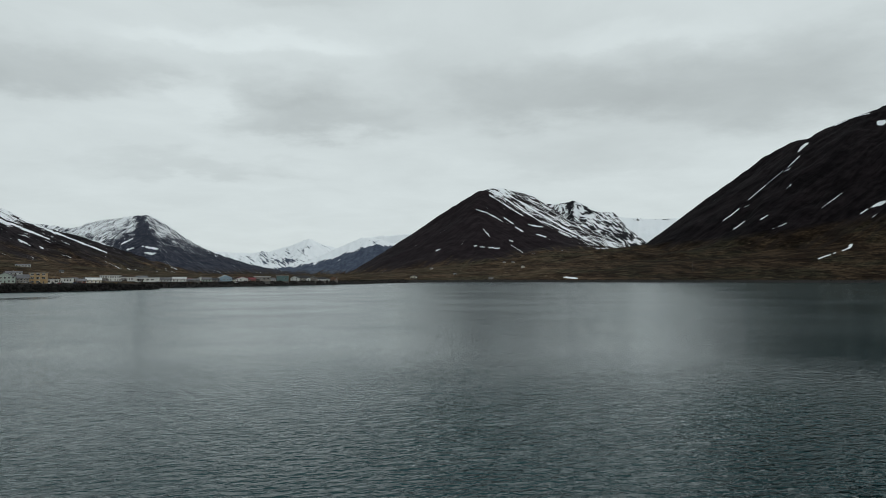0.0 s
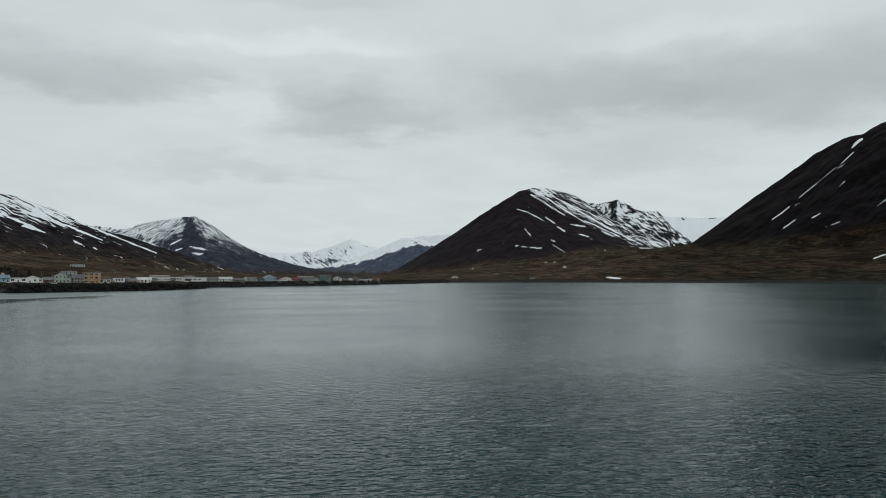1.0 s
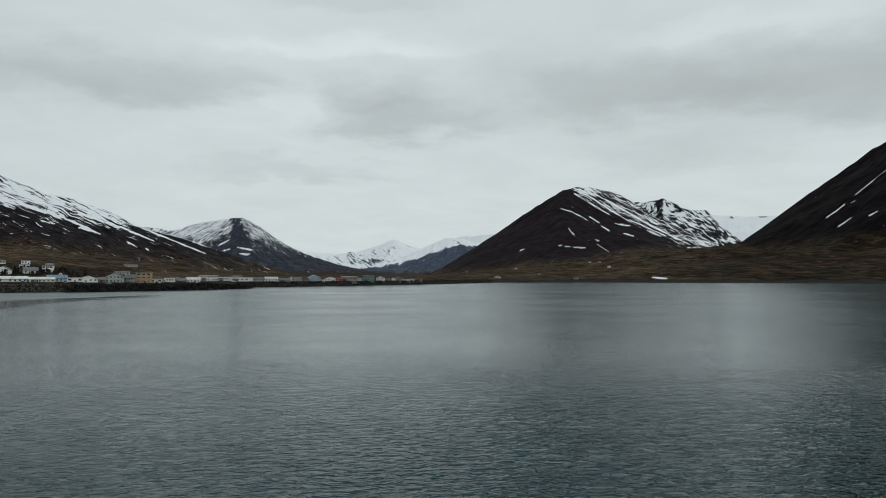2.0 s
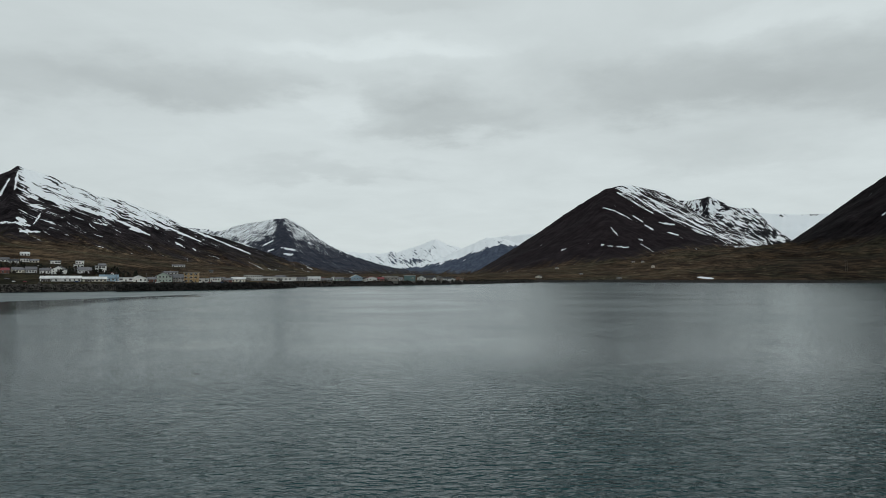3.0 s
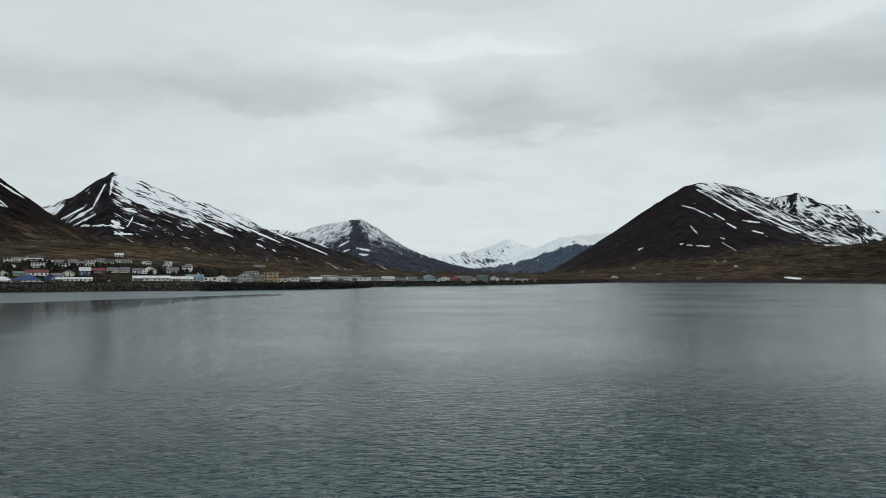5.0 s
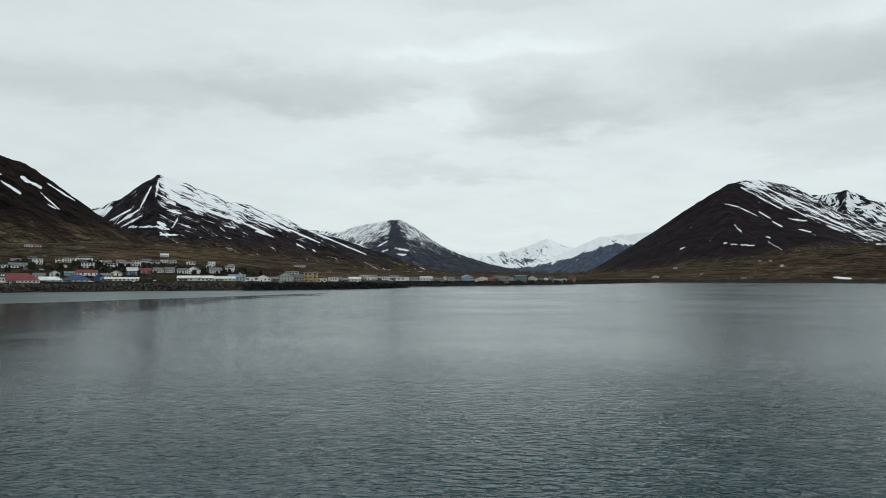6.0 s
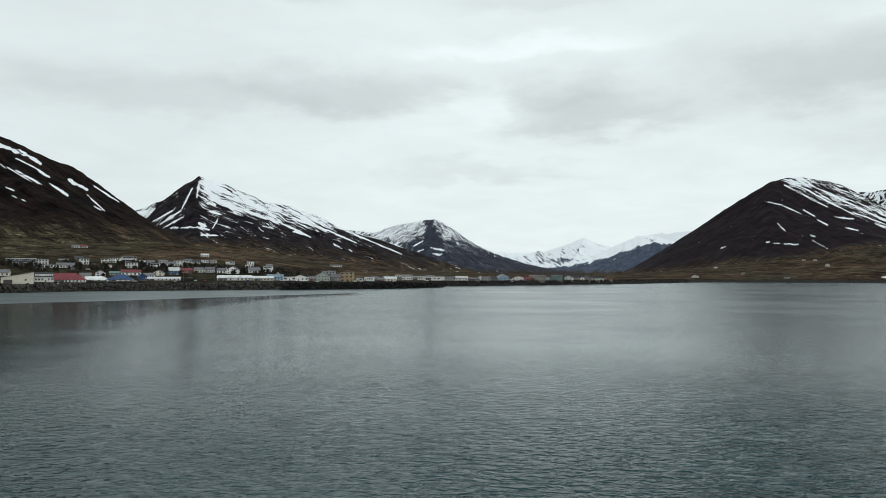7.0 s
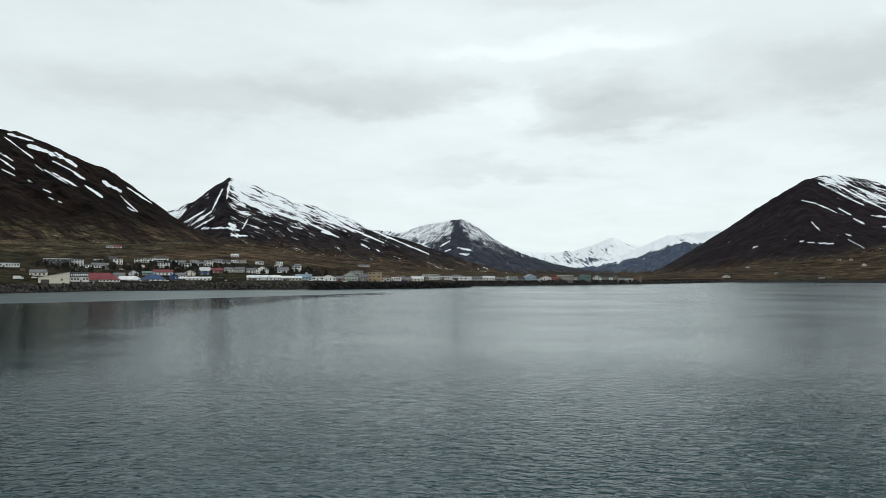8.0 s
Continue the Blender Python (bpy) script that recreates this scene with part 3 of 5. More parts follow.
def mountain(name, label, spines, az_range, r_range, mat, cover, rows=(), lean=(0.0, 0.7, 0.7), sward=(), step=0.09, dr=9.0, seed=0, rough=1.0):
    """Crest lines with flanks that fall away on both sides. A spine is a list of (bearing, height angle, distance, half-width).
    lean: the bearing of the summit and how steeply the gullies run down to both sides of it.
    sward: where the heath ends on the slope, as (bearing, height angle)."""
    az = np.arange(az_range[0], az_range[1], step)
    rr_ = np.arange(r_range[0], r_range[1], dr)
    A, R = np.meshgrid(az, rr_)
    X, Y = R * np.sin(np.radians(A)), R * np.cos(np.radians(A))
    base = land(X, Y) - 6
    best = np.full(X.shape, -1e9)
    rel = np.zeros(X.shape)
    for k, spine in enumerate(spines):
        pts = [(*bearing(a, e, r), w) for a, e, r, w in spine]
        along = 400.0 * k
        for (x0, y0, z0, w0), (x1, y1, z1, w1) in zip(pts, pts[1:]):
            lx, ly = x1 - x0, y1 - y0
            ll = math.hypot(lx, ly)
            t = np.clip(((X - x0) * lx + (Y - y0) * ly) / ll ** 2, 0, 1)
            ox, oy = X - x0 - t * lx, Y - y0 - t * ly
            d = np.hypot(ox, oy)
            turn = np.arctan2(ox * ly - oy * lx, ox * lx + oy * ly)
            W, top = w0 + (w1 - w0) * t, z0 + (z1 - z0) * t
            s = along + t * ll + turn * 130
            q = d / W
            groove = fbm(s / 75, d / 900, 4, seed + 31) * 26 + fbm(s / 22, d / 400, 3, seed + 77) * 8
            rugged = fbm(X / 90, Y / 90, 5, seed + 53) * 16
            env = np.clip(q * 5, 0.12, 1) * np.clip((1.15 - q) * 2.5, 0, 1)
            h = np.where(q < 1, base + (top - base) * (1 - np.minimum(q, 1)) ** 1.3, base - (q - 1) * W * 0.2)
            h = h + (groove + rugged) * env * rough
            win = h > best
            best = np.where(win, h, best)
            rel = np.where(win, q, rel)
            along += ll
    # settle the skyline of each bearing on the crest line
    b, e = [p[0] for p in spines[0]], [p[1] for p in spines[0]]
    line = np.interp(az, b, e) - np.maximum(b[0] - az, 0) * 0.7 - np.maximum(az - b[-1], 0) * 0.7
    line = line + (grain(az * 2.6, az * 0, seed + 3) * 0.09 + grain(az * 6.3, az * 0, seed + 4) * 0.03) * rough
    lo, hi = np.zeros(len(az)), np.full(len(az), 3.0)
    for _ in range(24):
        mid = (lo + hi) / 2
        high = np.degrees(np.arctan2(base + (best - base) * mid - EYE, R)).max(0) > line
        lo, hi = np.where(high, lo, mid), np.where(high, mid, hi)
    scale = np.where(best > base, lo, 1.0)
    best = base + (best - base) * scale
    rise = best - base - 6
    E = np.degrees(np.arctan2(best - EYE, R))
    if sward:
        rise = (E - np.interp(A, [p[0] for p in sward], [p[1] for p in sward])) * r_range[1] * 0.0175 + 6
    side = A - lean[0] + 0.5 * fbm(A * 0.8, E * 0.8, 3, seed + 8)
    metres = r_range[0] * 0.0216
    down = np.abs(side) * metres
    gully = (E + np.where(side < 0, -lean[1] * side, lean[2] * side)) * metres
    SLOPES.append((az_range[0], step, r_range[0], dr, np.where(best > base + 2, best, -99)))
    snow = np.maximum(cover(A, E, best, rel) - 0.4 * np.exp(-((side + 0.3) / 0.35) ** 2), drifts(A, E, rows, 0.55 * step))
    mesh = grid_mesh(name, X, Y, best, best > base + 2, (("gully", gully), ("down", down), ("snow", snow), ("rise", rise)))
    mesh.materials.append(mat)
    return tagged(new(name, mesh), label, "mountain", kind="structure")


def crest(points, along):
    """Joins crest points (bearing, height angle) with distances and half-widths that change along the bearing."""
    b, r, w = zip(*along)
    return [(a, e, float(np.interp(a, b, r)), float(np.interp(a, b, w))) for a, e in points]


def blob(A, E, a, e, sa, se):
    return np.exp(-((A - a) / sa) ** 2 - ((E - e) / se) ** 2)


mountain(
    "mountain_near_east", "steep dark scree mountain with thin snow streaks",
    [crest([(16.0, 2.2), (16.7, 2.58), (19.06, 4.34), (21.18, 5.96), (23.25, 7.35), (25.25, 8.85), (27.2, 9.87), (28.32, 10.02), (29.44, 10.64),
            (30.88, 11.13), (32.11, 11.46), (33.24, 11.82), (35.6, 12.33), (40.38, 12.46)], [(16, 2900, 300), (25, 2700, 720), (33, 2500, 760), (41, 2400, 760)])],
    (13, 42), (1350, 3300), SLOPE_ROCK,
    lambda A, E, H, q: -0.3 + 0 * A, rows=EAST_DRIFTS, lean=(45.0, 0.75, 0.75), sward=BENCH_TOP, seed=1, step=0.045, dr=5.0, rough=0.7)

mountain(
    "mountain_centre", "dark pyramid mountain with a snow-streaked shoulder",
    [crest([(-8.7, -0.2), (-6.8, 0.78), (-4.79, 2.02), (-3.04, 3.16), (-1.52, 4.16), (0.29, 5.39), (1.81, 6.29), (2.9, 6.94), (3.29, 7.03), (4.19, 7.26),
            (5.04, 7.21), (6.22, 6.91), (7.3, 6.66), (8.32, 6.04), (9.48, 5.32), (10.63, 4.42), (12.9, 3.45), (15.13, 2.28)],
           [(-9, 3500, 200), (-4, 3300, 420), (3.29, 3050, 800), (7.3, 3280, 800), (15.2, 3550, 700)]),
     [(3.29, 7.03, 3050, 700), (4.3, 5.2, 2860, 560), (5.6, 3.1, 2620, 420), (6.6, 1.9, 2450, 260)]],
    (-10, 19), (2050, 4100), ROCK,
    lambda A, E, H, q: 0.04 + smooth(0, 1.2, A - 3.2 - (7.0 - E) * 0.55) * (0.05 + 0.37 * smooth(-0.6, 0.6, E - 6.7 + 0.52 * (A - 3.5))) + 0.3 * blob(A, E, 4.7, 7.1, 1.1, 0.35), rows=CENTRE_DRIFTS, lean=(3.3, 0.75, 0.6), seed=2, step=0.065, dr=8.0, rough=0.7)

mountain(
    "mountain_centre_back", "snowy mountain with dark rock ribs",
    [crest([(8.56, 5.85), (9.49, 5.88), (10.41, 6.0), (11.01, 6.08), (11.65, 5.75), (12.24, 5.36), (12.92, 5.12), (14.04, 5.09), (14.53, 4.58),
            (15.14, 3.88), (16.02, 3.04), (16.89, 2.48)], [(8, 3800, 600), (11, 3700, 600), (17, 3950, 500)]),
     [(11.01, 6.08, 3700, 320), (11.6, 4.6, 3560, 300), (12.5, 3.4, 3420, 240)], [(13.8, 5.0, 3800, 300), (14.8, 3.4, 3650, 240)]],
    (7, 20), (3200, 4400), RIB_ROCK, lambda A, E, H, q: 0.42 + 0.16 * smooth(2.6, 5.5, E), lean=(11.0, 0.9, 0.75), seed=3)

mountain(
    "mountain_far_east", "distant snow-covered plateau",
    [[(11, 5.0, 4450, 600), (12.92, 4.93, 4500, 600), (15.15, 4.61, 4500, 600), (16.91, 4.48, 4500, 600), (19.06, 4.47, 4500, 600), (23, 4.3, 4500, 600)]],
    (9, 25), (3900, 4880), ROCK, lambda A, E, H, q: 1.1 - 0.5 * smooth(4.25, 4.4, E) * smooth(0.0, 0.3, grain(A * 3, A * 0, 9))+ 0 * A, seed=4, rough=0.5)

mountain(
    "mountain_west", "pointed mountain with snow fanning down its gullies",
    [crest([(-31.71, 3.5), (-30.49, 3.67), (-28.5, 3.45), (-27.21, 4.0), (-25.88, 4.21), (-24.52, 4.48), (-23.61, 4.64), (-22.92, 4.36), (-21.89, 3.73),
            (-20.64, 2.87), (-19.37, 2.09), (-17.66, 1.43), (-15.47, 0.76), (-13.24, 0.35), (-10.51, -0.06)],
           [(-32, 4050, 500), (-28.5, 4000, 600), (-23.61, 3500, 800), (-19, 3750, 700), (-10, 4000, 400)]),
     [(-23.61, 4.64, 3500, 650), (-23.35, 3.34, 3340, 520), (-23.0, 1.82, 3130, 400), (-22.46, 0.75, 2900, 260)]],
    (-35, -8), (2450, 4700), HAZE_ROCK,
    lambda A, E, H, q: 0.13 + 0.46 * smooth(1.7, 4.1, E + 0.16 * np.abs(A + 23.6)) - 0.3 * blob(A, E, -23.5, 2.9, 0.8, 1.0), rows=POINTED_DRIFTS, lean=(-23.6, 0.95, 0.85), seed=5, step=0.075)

mountain(
    "mountain_northwest", "dark peak with broad snow bands below the summit",
    [crest([(-47.6, 3.3), (-47.0, 3.76), (-46.19, 4.45), (-45.69, 5.13), (-44.95, 5.95), (-43.69, 6.94), (-42.57, 7.7), (-40.64, 7.19), (-38.4, 6.34), (-37.49, 5.9),
            (-35.65, 5.62), (-33.8, 4.99), (-32.63, 4.54), (-31.46, 3.84), (-30.75, 3.56), (-28.15, 2.86), (-25.3, 1.92), (-21.98, 0.92), (-18.68, 0.1)],
           [(-48, 3000, 500), (-42.57, 2650, 850), (-35, 2900, 900), (-30, 3000, 700), (-18, 3150, 350)]),
     [(-42.57, 7.7, 2650, 600), (-42.2, 6.1, 2480, 520), (-41.6, 3.9, 2230, 420), (-40.8, 2.3, 1950, 300)]],
    (-52, -16), (1600, 3900), MID_ROCK,
    lambda A, E, H, q: 0.03 + smooth(-43.0, -42.0, A) * (0.10 + 0.18 * smooth(2.2, 4.6, E) + 0.30 * smooth(4.9, 6.4, E + (A + 42) * 0.20))
    + 0.16 * smooth(-42.6, -44.5, A) * smooth(3.2, 4.2, E) + 0.35 * blob(A, E, -41.6, 7.2, 0.9, 0.5), rows=PEAK_DRIFTS + PEAK_DRIFTS_LOW, lean=(-42.9, 1.0, 0.48), seed=6, step=0.075)

mountain(
    "mountain_northwest_back", "distant snowy ridge behind the near slope",
    [[(-50, 4.6, 4000, 500), (-47.83, 4.7, 4000, 500), (-46.61, 5.05, 4000, 500), (-45.99, 5.38, 4000, 500), (-45.16, 5.77, 4000, 500), (-43, 5.2, 4000, 500)]],
    (-52, -41), (3450, 4550), MID_ROCK, lambda A, E, H, q: 0.6 + 0 * A, lean=(-45, 0.9, 0.9), seed=7)

mountain(
    "mountain_near_west", "near dark hillside with long snow patches along its brow",
    [crest([(-72, 12.0), (-67.31, 11.74), (-61.55, 10.85), (-58.31, 10.19), (-57.29, 10.1), (-56.24, 9.85), (-54.81, 9.27), (-52.95, 8.43), (-51.24, 7.85),
            (-49.86, 6.91), (-48.25, 5.69), (-46.6, 4.43), (-45.13, 3.5), (-42.78, 2.51), (-39.7, 1.63)],
           [(-72, 1550, 700), (-58, 1650, 720), (-50, 1850, 600), (-45, 2000, 400), (-39, 2050, 250)])],
    (-68, -37), (900, 2350), HILL_ROCK,
    lambda A, E, H, q: -0.3 + 0 * A, rows=NEAR_DRIFTS + NEAR_DRIFTS_LOW, lean=(-75, 0.6, 0.6), seed=8, step=0.06, dr=3.0)

mountain(
    "mountain_far_valley", "distant snow-covered peaks closing the valley",
    [crest([(-20.5, 1.8), (-17.66, 1.84), (-15.92, 1.72), (-15.04, 1.82), (-14.73, 2.0), (-14.37, 1.82), (-13.7, 2.11), (-12.35, 2.49), (-11.67, 2.82), (-11.08, 2.97),
            (-10.53, 2.74), (-9.83, 2.42), (-8.0, 2.0)], [(-21, 4600, 350), (-11, 4550, 420), (-8, 4600, 400)]),
     [(-11.08, 2.97, 4550, 300), (-11.8, 1.5, 4350, 260)]],
    (-23, -6), (4050, 4880), FAR_HAZE_ROCK, lambda A, E, H, q: 0.76 + 0.14 * smooth(1.0, 2.6, E) - 0.45 * blob(A, E, -14.75, 1.55, 0.3, 0.45) - 0.4 * blob(A, E, -11.7, 2.1, 0.7, 0.25)
    - 0.35 * blob(A, E, -13.2, 1.1, 1.6, 0.28) - 0.5 * smooth(0.7, 0.3, E), lean=(-30.0, 0.6, 0.6), seed=9)

mountain(
    "mountain_valley_side", "mountain painted hazy blue-grey, with a white snow cap",
    [crest([(-15.5, 0.1), (-14.58, 0.31), (-12.34, 0.77), (-10.52, 1.43), (-8.68, 2.28), (-7.51, 2.81), (-6.34, 3.1), (-5.31, 3.01), (-4.46, 2.68), (-2.5, 2.6)],
           [(-16, 4000, 250), (-6.3, 4150, 420), (-2, 4250, 400)]),
     [(-5.4, 3.0, 4150, 260), (-5.9, 1.5, 3950, 240)]],
    (-17, -1), (3600, 4700), FAR_HAZE_ROCK, lambda A, E, H, q: 0.06 + 0.95 * smooth(-0.22, 0.28, E - np.interp(A, (-12.1, -10.2, -8.5, -6.3, -4.4, -3.0), (0.7, 1.15, 1.65, 2.38, 2.4, 2.1)) + 0.12 * fbm(A * 4.5 + E * 3, E * 1.5, 4, 91))
    + 0.22 * smooth(-7.5, -9.5, A) * smooth(0.6, 1.2, E), lean=(-5.3, 0.6, 0.8), seed=10, rough=0.4)

mountain(
    "mountain_far_snowfield", "distant white snowfield under the cloud",
    [[(-9.5, 2.0, 4600, 300), (-8.68, 2.19, 4600, 350), (-6.81, 3.09, 4600, 350), (-4.93, 3.25, 4600, 350), (-3.04, 3.4, 4600, 350), (-1.14, 3.26, 4600, 350)]],
    (-11, 1), (4250, 4890), FAR_HAZE_ROCK, lambda A, E, H, q: 1.0 + 0 * A, seed=12)


# ---- things: helpers ----
def finish(name, bm, mat):
    mesh = bpy.data.meshes.new(name)
    bmesh.ops.recalc_face_normals(bm, faces=bm.faces)
    bm.to_mesh(mesh)
    bm.free()
    mesh.materials.append(mat)
    return mesh


def part(name, bm, mat, parent, label=""):
    """Links a bmesh as one mesh object under a thing or a part."""
    ob = new(name, finish(name, bm, mat))
    ob.parent = parent
    if label:
        ob["label"] = label
    return ob


def box(bm, x0, x1, y0, y1, z0, z1):
    v = [bm.verts.new((x, y, z)) for z in (z0, z1) for x, y in ((x0, y0), (x1, y0), (x1, y1), (x0, y1))]
    for f in ((0, 1, 2, 3), (4, 5, 6, 7), (0, 1, 5, 4), (1, 2, 6, 5), (2, 3, 7, 6), (3, 0, 4, 7)):
        bm.faces.new([v[i] for i in f])


def prism(bm, outline, axis, lo, hi):
    """An outline of (across, height) points drawn out along x or y."""
    def at(a, h, s):
        return (s, a, h) if axis == "x" else (a, s, h)
    ends = [[bm.verts.new(at(a, h, s)) for a, h in outline] for s in (lo, hi)]
    n = len(outline)
    for e in ends:
        bm.faces.new(e)
    for i in range(n):
        bm.faces.new((ends[0][i], ends[0][(i + 1) % n], ends[1][(i + 1) % n], ends[1][i]))


def ground_height(az, r):
    """Height of the visible ground, mountain slopes included."""
    a = radians(az)
    z = float(land(np.array([r * math.sin(a)]), np.array([r * math.cos(a)]))[0])
    for az0, step, r0, dr, heights in SLOPES:
        i, j = (r - r0) / dr, (az - az0) / step
        if 0 <= i < heights.shape[0] - 1 and 0 <= j < heights.shape[1] - 1:
            z = max(z, float(heights[int(i):int(i) + 2, int(j):int(j) + 2].mean()))
    return z


# ---- town ----
PAINT = {
    "white": ((0.68, 0.68, 0.655), "white"), "cream": ((0.62, 0.58, 0.48), "cream"), "pale": ((0.50, 0.51, 0.51), "pale grey"),
    "grey": ((0.125, 0.125, 0.135), "grey"), "stone": ((0.20, 0.18, 0.16), "grey-brown"), "slate": ((0.035, 0.038, 0.045), "dark slate"),
    "black": ((0.02, 0.02, 0.022), "black"), "red": ((0.16, 0.032, 0.038), "red"), "blue": ((0.022, 0.055, 0.14), "blue"),
    "skyblue": ((0.24, 0.34, 0.42), "pale blue"), "bluegrey": ((0.18, 0.26, 0.32), "blue-grey"), "mint": ((0.34, 0.40, 0.35), "grey-green"),
    "teal": ((0.10, 0.165, 0.16), "teal"), "yellow": ((0.36, 0.245, 0.12), "ochre yellow"), "brick": ((0.20, 0.07, 0.05), "brick red"),
    "brown": ((0.14, 0.08, 0.05), "brown"),
}
WALL = {k: plain("wall_" + k, c, 0.8, 0.10, 1.0) for k, (c, _) in PAINT.items()}
ROOF = {k: plain("roof_" + k, c, 0.85, 0.22, 0.8) for k, (c, _) in PAINT.items()}
GLASS = plain("window_glass", (0.012, 0.014, 0.017), 0.12, 0.3)
DOOR = plain("door_paint", (0.05, 0.04, 0.035), 0.6)
CONCRETE = plain("concrete", (0.13, 0.125, 0.115), 0.9, 0.25)


def window_mesh(w, h):
    bm = bmesh.new()
    box(bm, -w / 2, w / 2, -0.06, 0.1, 0, h)
    return finish("window", bm, GLASS)


def frame_mesh(w, h):
    bm = bmesh.new()
    t = 0.12
    for x0, x1, z0, z1 in ((-w / 2 - t, w / 2 + t, -t, 0), (-w / 2 - t, w / 2 + t, h, h + t), (-w / 2 - t, -w / 2, 0, h), (w / 2, w / 2 + t, 0, h), (-0.04, 0.04, 0, h)):
        box(bm, x0, x1, -0.1, 0.1, z0, z1)
    return finish("window_frame", bm, WALL["white"])


PANES = {"small": window_mesh(1.3, 1.25), "wide": window_mesh(2.5, 1.45), "high": window_mesh(1.3, 1.6)}
FRAMES = {"small": frame_mesh(1.3, 1.25), "wide": frame_mesh(2.5, 1.45), "high": frame_mesh(1.3, 1.6)}


def house(kind, az, r, w, high, wall, roof, storeys, count, hip=(), dormers=0, turn=0.0, group="", rng=random.Random(4)):
    """A building whose front looks to the water. kind: roof with its ridge along the front (side, long, hall), gable to the front, shed or flat."""
    base = ground_height(az, r)
    a = radians(az)
    big = kind in ("shed", "long", "hall") or w > 18
    depth = {"gable": w * 1.2, "shed": 22.0, "long": 16.0, "hall": 18.0}.get(kind, min(12.0, max(7.0, w * 0.55)))
    name = "warehouse" if big else "apartment_block" if storeys > 2 else "house"
    top = new(name)
    top.empty_display_size = 1.0
    top.matrix_world = pose(r * math.sin(a), r * math.cos(a), base, 0, 0, -az + turn)
    x0, x1, y0, y1 = -w / 2, w / 2, 0.0, depth
    slope_h = {"side": 0.42, "gable": 0.40, "long": 0.70, "hall": 0.72, "flat": 0.0, "shed": 0.45}[kind] * high
    eave = high - slope_h
    bm = bmesh.new()
    if kind == "gable":
        prism(bm, [(x0, -3), (x1, -3), (x1, eave), (0, high - 0.1), (x0, eave)], "y", y0, y1)
    elif kind == "shed":
        prism(bm, [(x0, -3), (x1, -3), (x1, high - 0.1), (x0, eave)], "y", y0, y1)
    elif kind == "flat":
        box(bm, x0, x1, y0, y1, -3, high - 0.35)
    else:
        prism(bm, [(y0, -3), (y1, -3), (y1, eave), (depth / 2, high - 0.1), (y0, eave)], "x", x0, x1)
    wall_part = part("wall", bm, WALL[wall], top)
    bm = bmesh.new()
    o, t = 0.45, 0.28
    if kind == "gable":
        prism(bm, [(x0 - o, eave - o * 0.5), (0, high), (x1 + o, eave - o * 0.5), (x1 + o, eave - o * 0.5 + t), (0, high + t), (x0 - o, eave - o * 0.5 + t)], "y", y0 - o, y1 + o)
    elif kind == "shed":
        prism(bm, [(x0 - o, eave), (x1 + o, high), (x1 + o, high + t), (x0 - o, eave + t)], "y", y0 - o, y1 + o)
    elif kind == "flat":
        box(bm, x0 - o, x1 + o, y0 - o, y1 + o, high - 0.35, high + 0.1)
    else:
        prism(bm, [(y0 - o, eave - o * 0.5), (depth / 2, high), (y1 + o, eave - o * 0.5), (y1 + o, eave - o * 0.5 + t), (depth / 2, high + t), (y0 - o, eave - o * 0.5 + t)], "x", x0 - o, x1 + o)
        if hip:
            for v in bm.verts:  # the ridge stops short of the ends, over sloping hips
                if v.co.z > high - 0.05:
                    v.co.x = min(max(v.co.x, x0 + hip[0]), x1 - hip[1])
    roof_part = part("roof", bm, ROOF[roof], top)
    if hip:
        for v in wall_part.data.vertices:
            if v.co.z > high - 0.2:
                v.co.x = min(max(v.co.x, x0 + hip[0]), x1 - hip[1])
    for i in range(dormers):
        bm = bmesh.new()
        cx, zz = x0 + w * (i + 0.5) / dormers, eave + (high - eave) * 0.18
        prism(bm, [(cx - 0.55, zz), (cx + 0.55, zz), (cx + 0.55, zz + 1.3), (cx, zz + 1.75), (cx - 0.55, zz + 1.3)], "y", depth * 0.04, depth * 0.3)
        part("dormer", bm, WALL["white"], roof_part, "small white gabled dormer")
    if kind != "flat":
        for y in (y0 - o, y1 + o) if kind not in ("gable", "shed") else ():
            bm = bmesh.new()
            box(bm, x0 - o, x1 + o, y - 0.12, y + 0.04, eave - o * 0.5 - 0.02, eave - o * 0.5 + 0.14)
            part("gutter", bm, CONCRETE, top)
    bm = bmesh.new()
    box(bm, x0 - 0.06, x1 + 0.06, y0 - 0.06, y1 + 0.06, -3.2, 0.35)
    part("plinth", bm, CONCRETE, top)
    if kind == "flat" and storeys == 2 and w > 8 and not big:
        bm = bmesh.new()
        bx = x0 + w * 0.3
        box(bm, bx - 2.2, bx + 2.2, y0 - 1.4, y0 - 0.04, high * 0.5 - 0.5, high * 0.5 - 0.3)
        balcony = part("balcony", bm, WALL["white"], top)
        bm = bmesh.new()
        box(bm, bx - 2.2, bx + 2.2, y0 - 1.4, y0 - 1.3, high * 0.5 - 0.3, high * 0.5 + 0.7)
        part("railing", bm, WALL["pale"], balcony)
    if storeys <= 2 and not big and rng.random() < 0.6:
        bm = bmesh.new()
        cx = rng.uniform(-0.25, 0.25) * w
        box(bm, cx - 0.35, cx + 0.35, depth * 0.55, depth * 0.55 + 0.7, high - 1.2, high + 0.9)
        part("chimney", bm, CONCRETE, top)
    size = "wide" if kind == "flat" and w / max(count, 1) > 2.7 else "small" if eave / storeys < 2.6 else "high"
    wide = {"small": 1.3, "wide": 2.5, "high": 1.3}[size]
    tall = {"small": 1.25, "wide": 1.45, "high": 1.6}[size]
    usable = eave if kind not in ("gable", "shed") else eave + slope_h * 0.25
    step = usable / storeys
    skip = rng.randrange(count) if count > 1 else -1
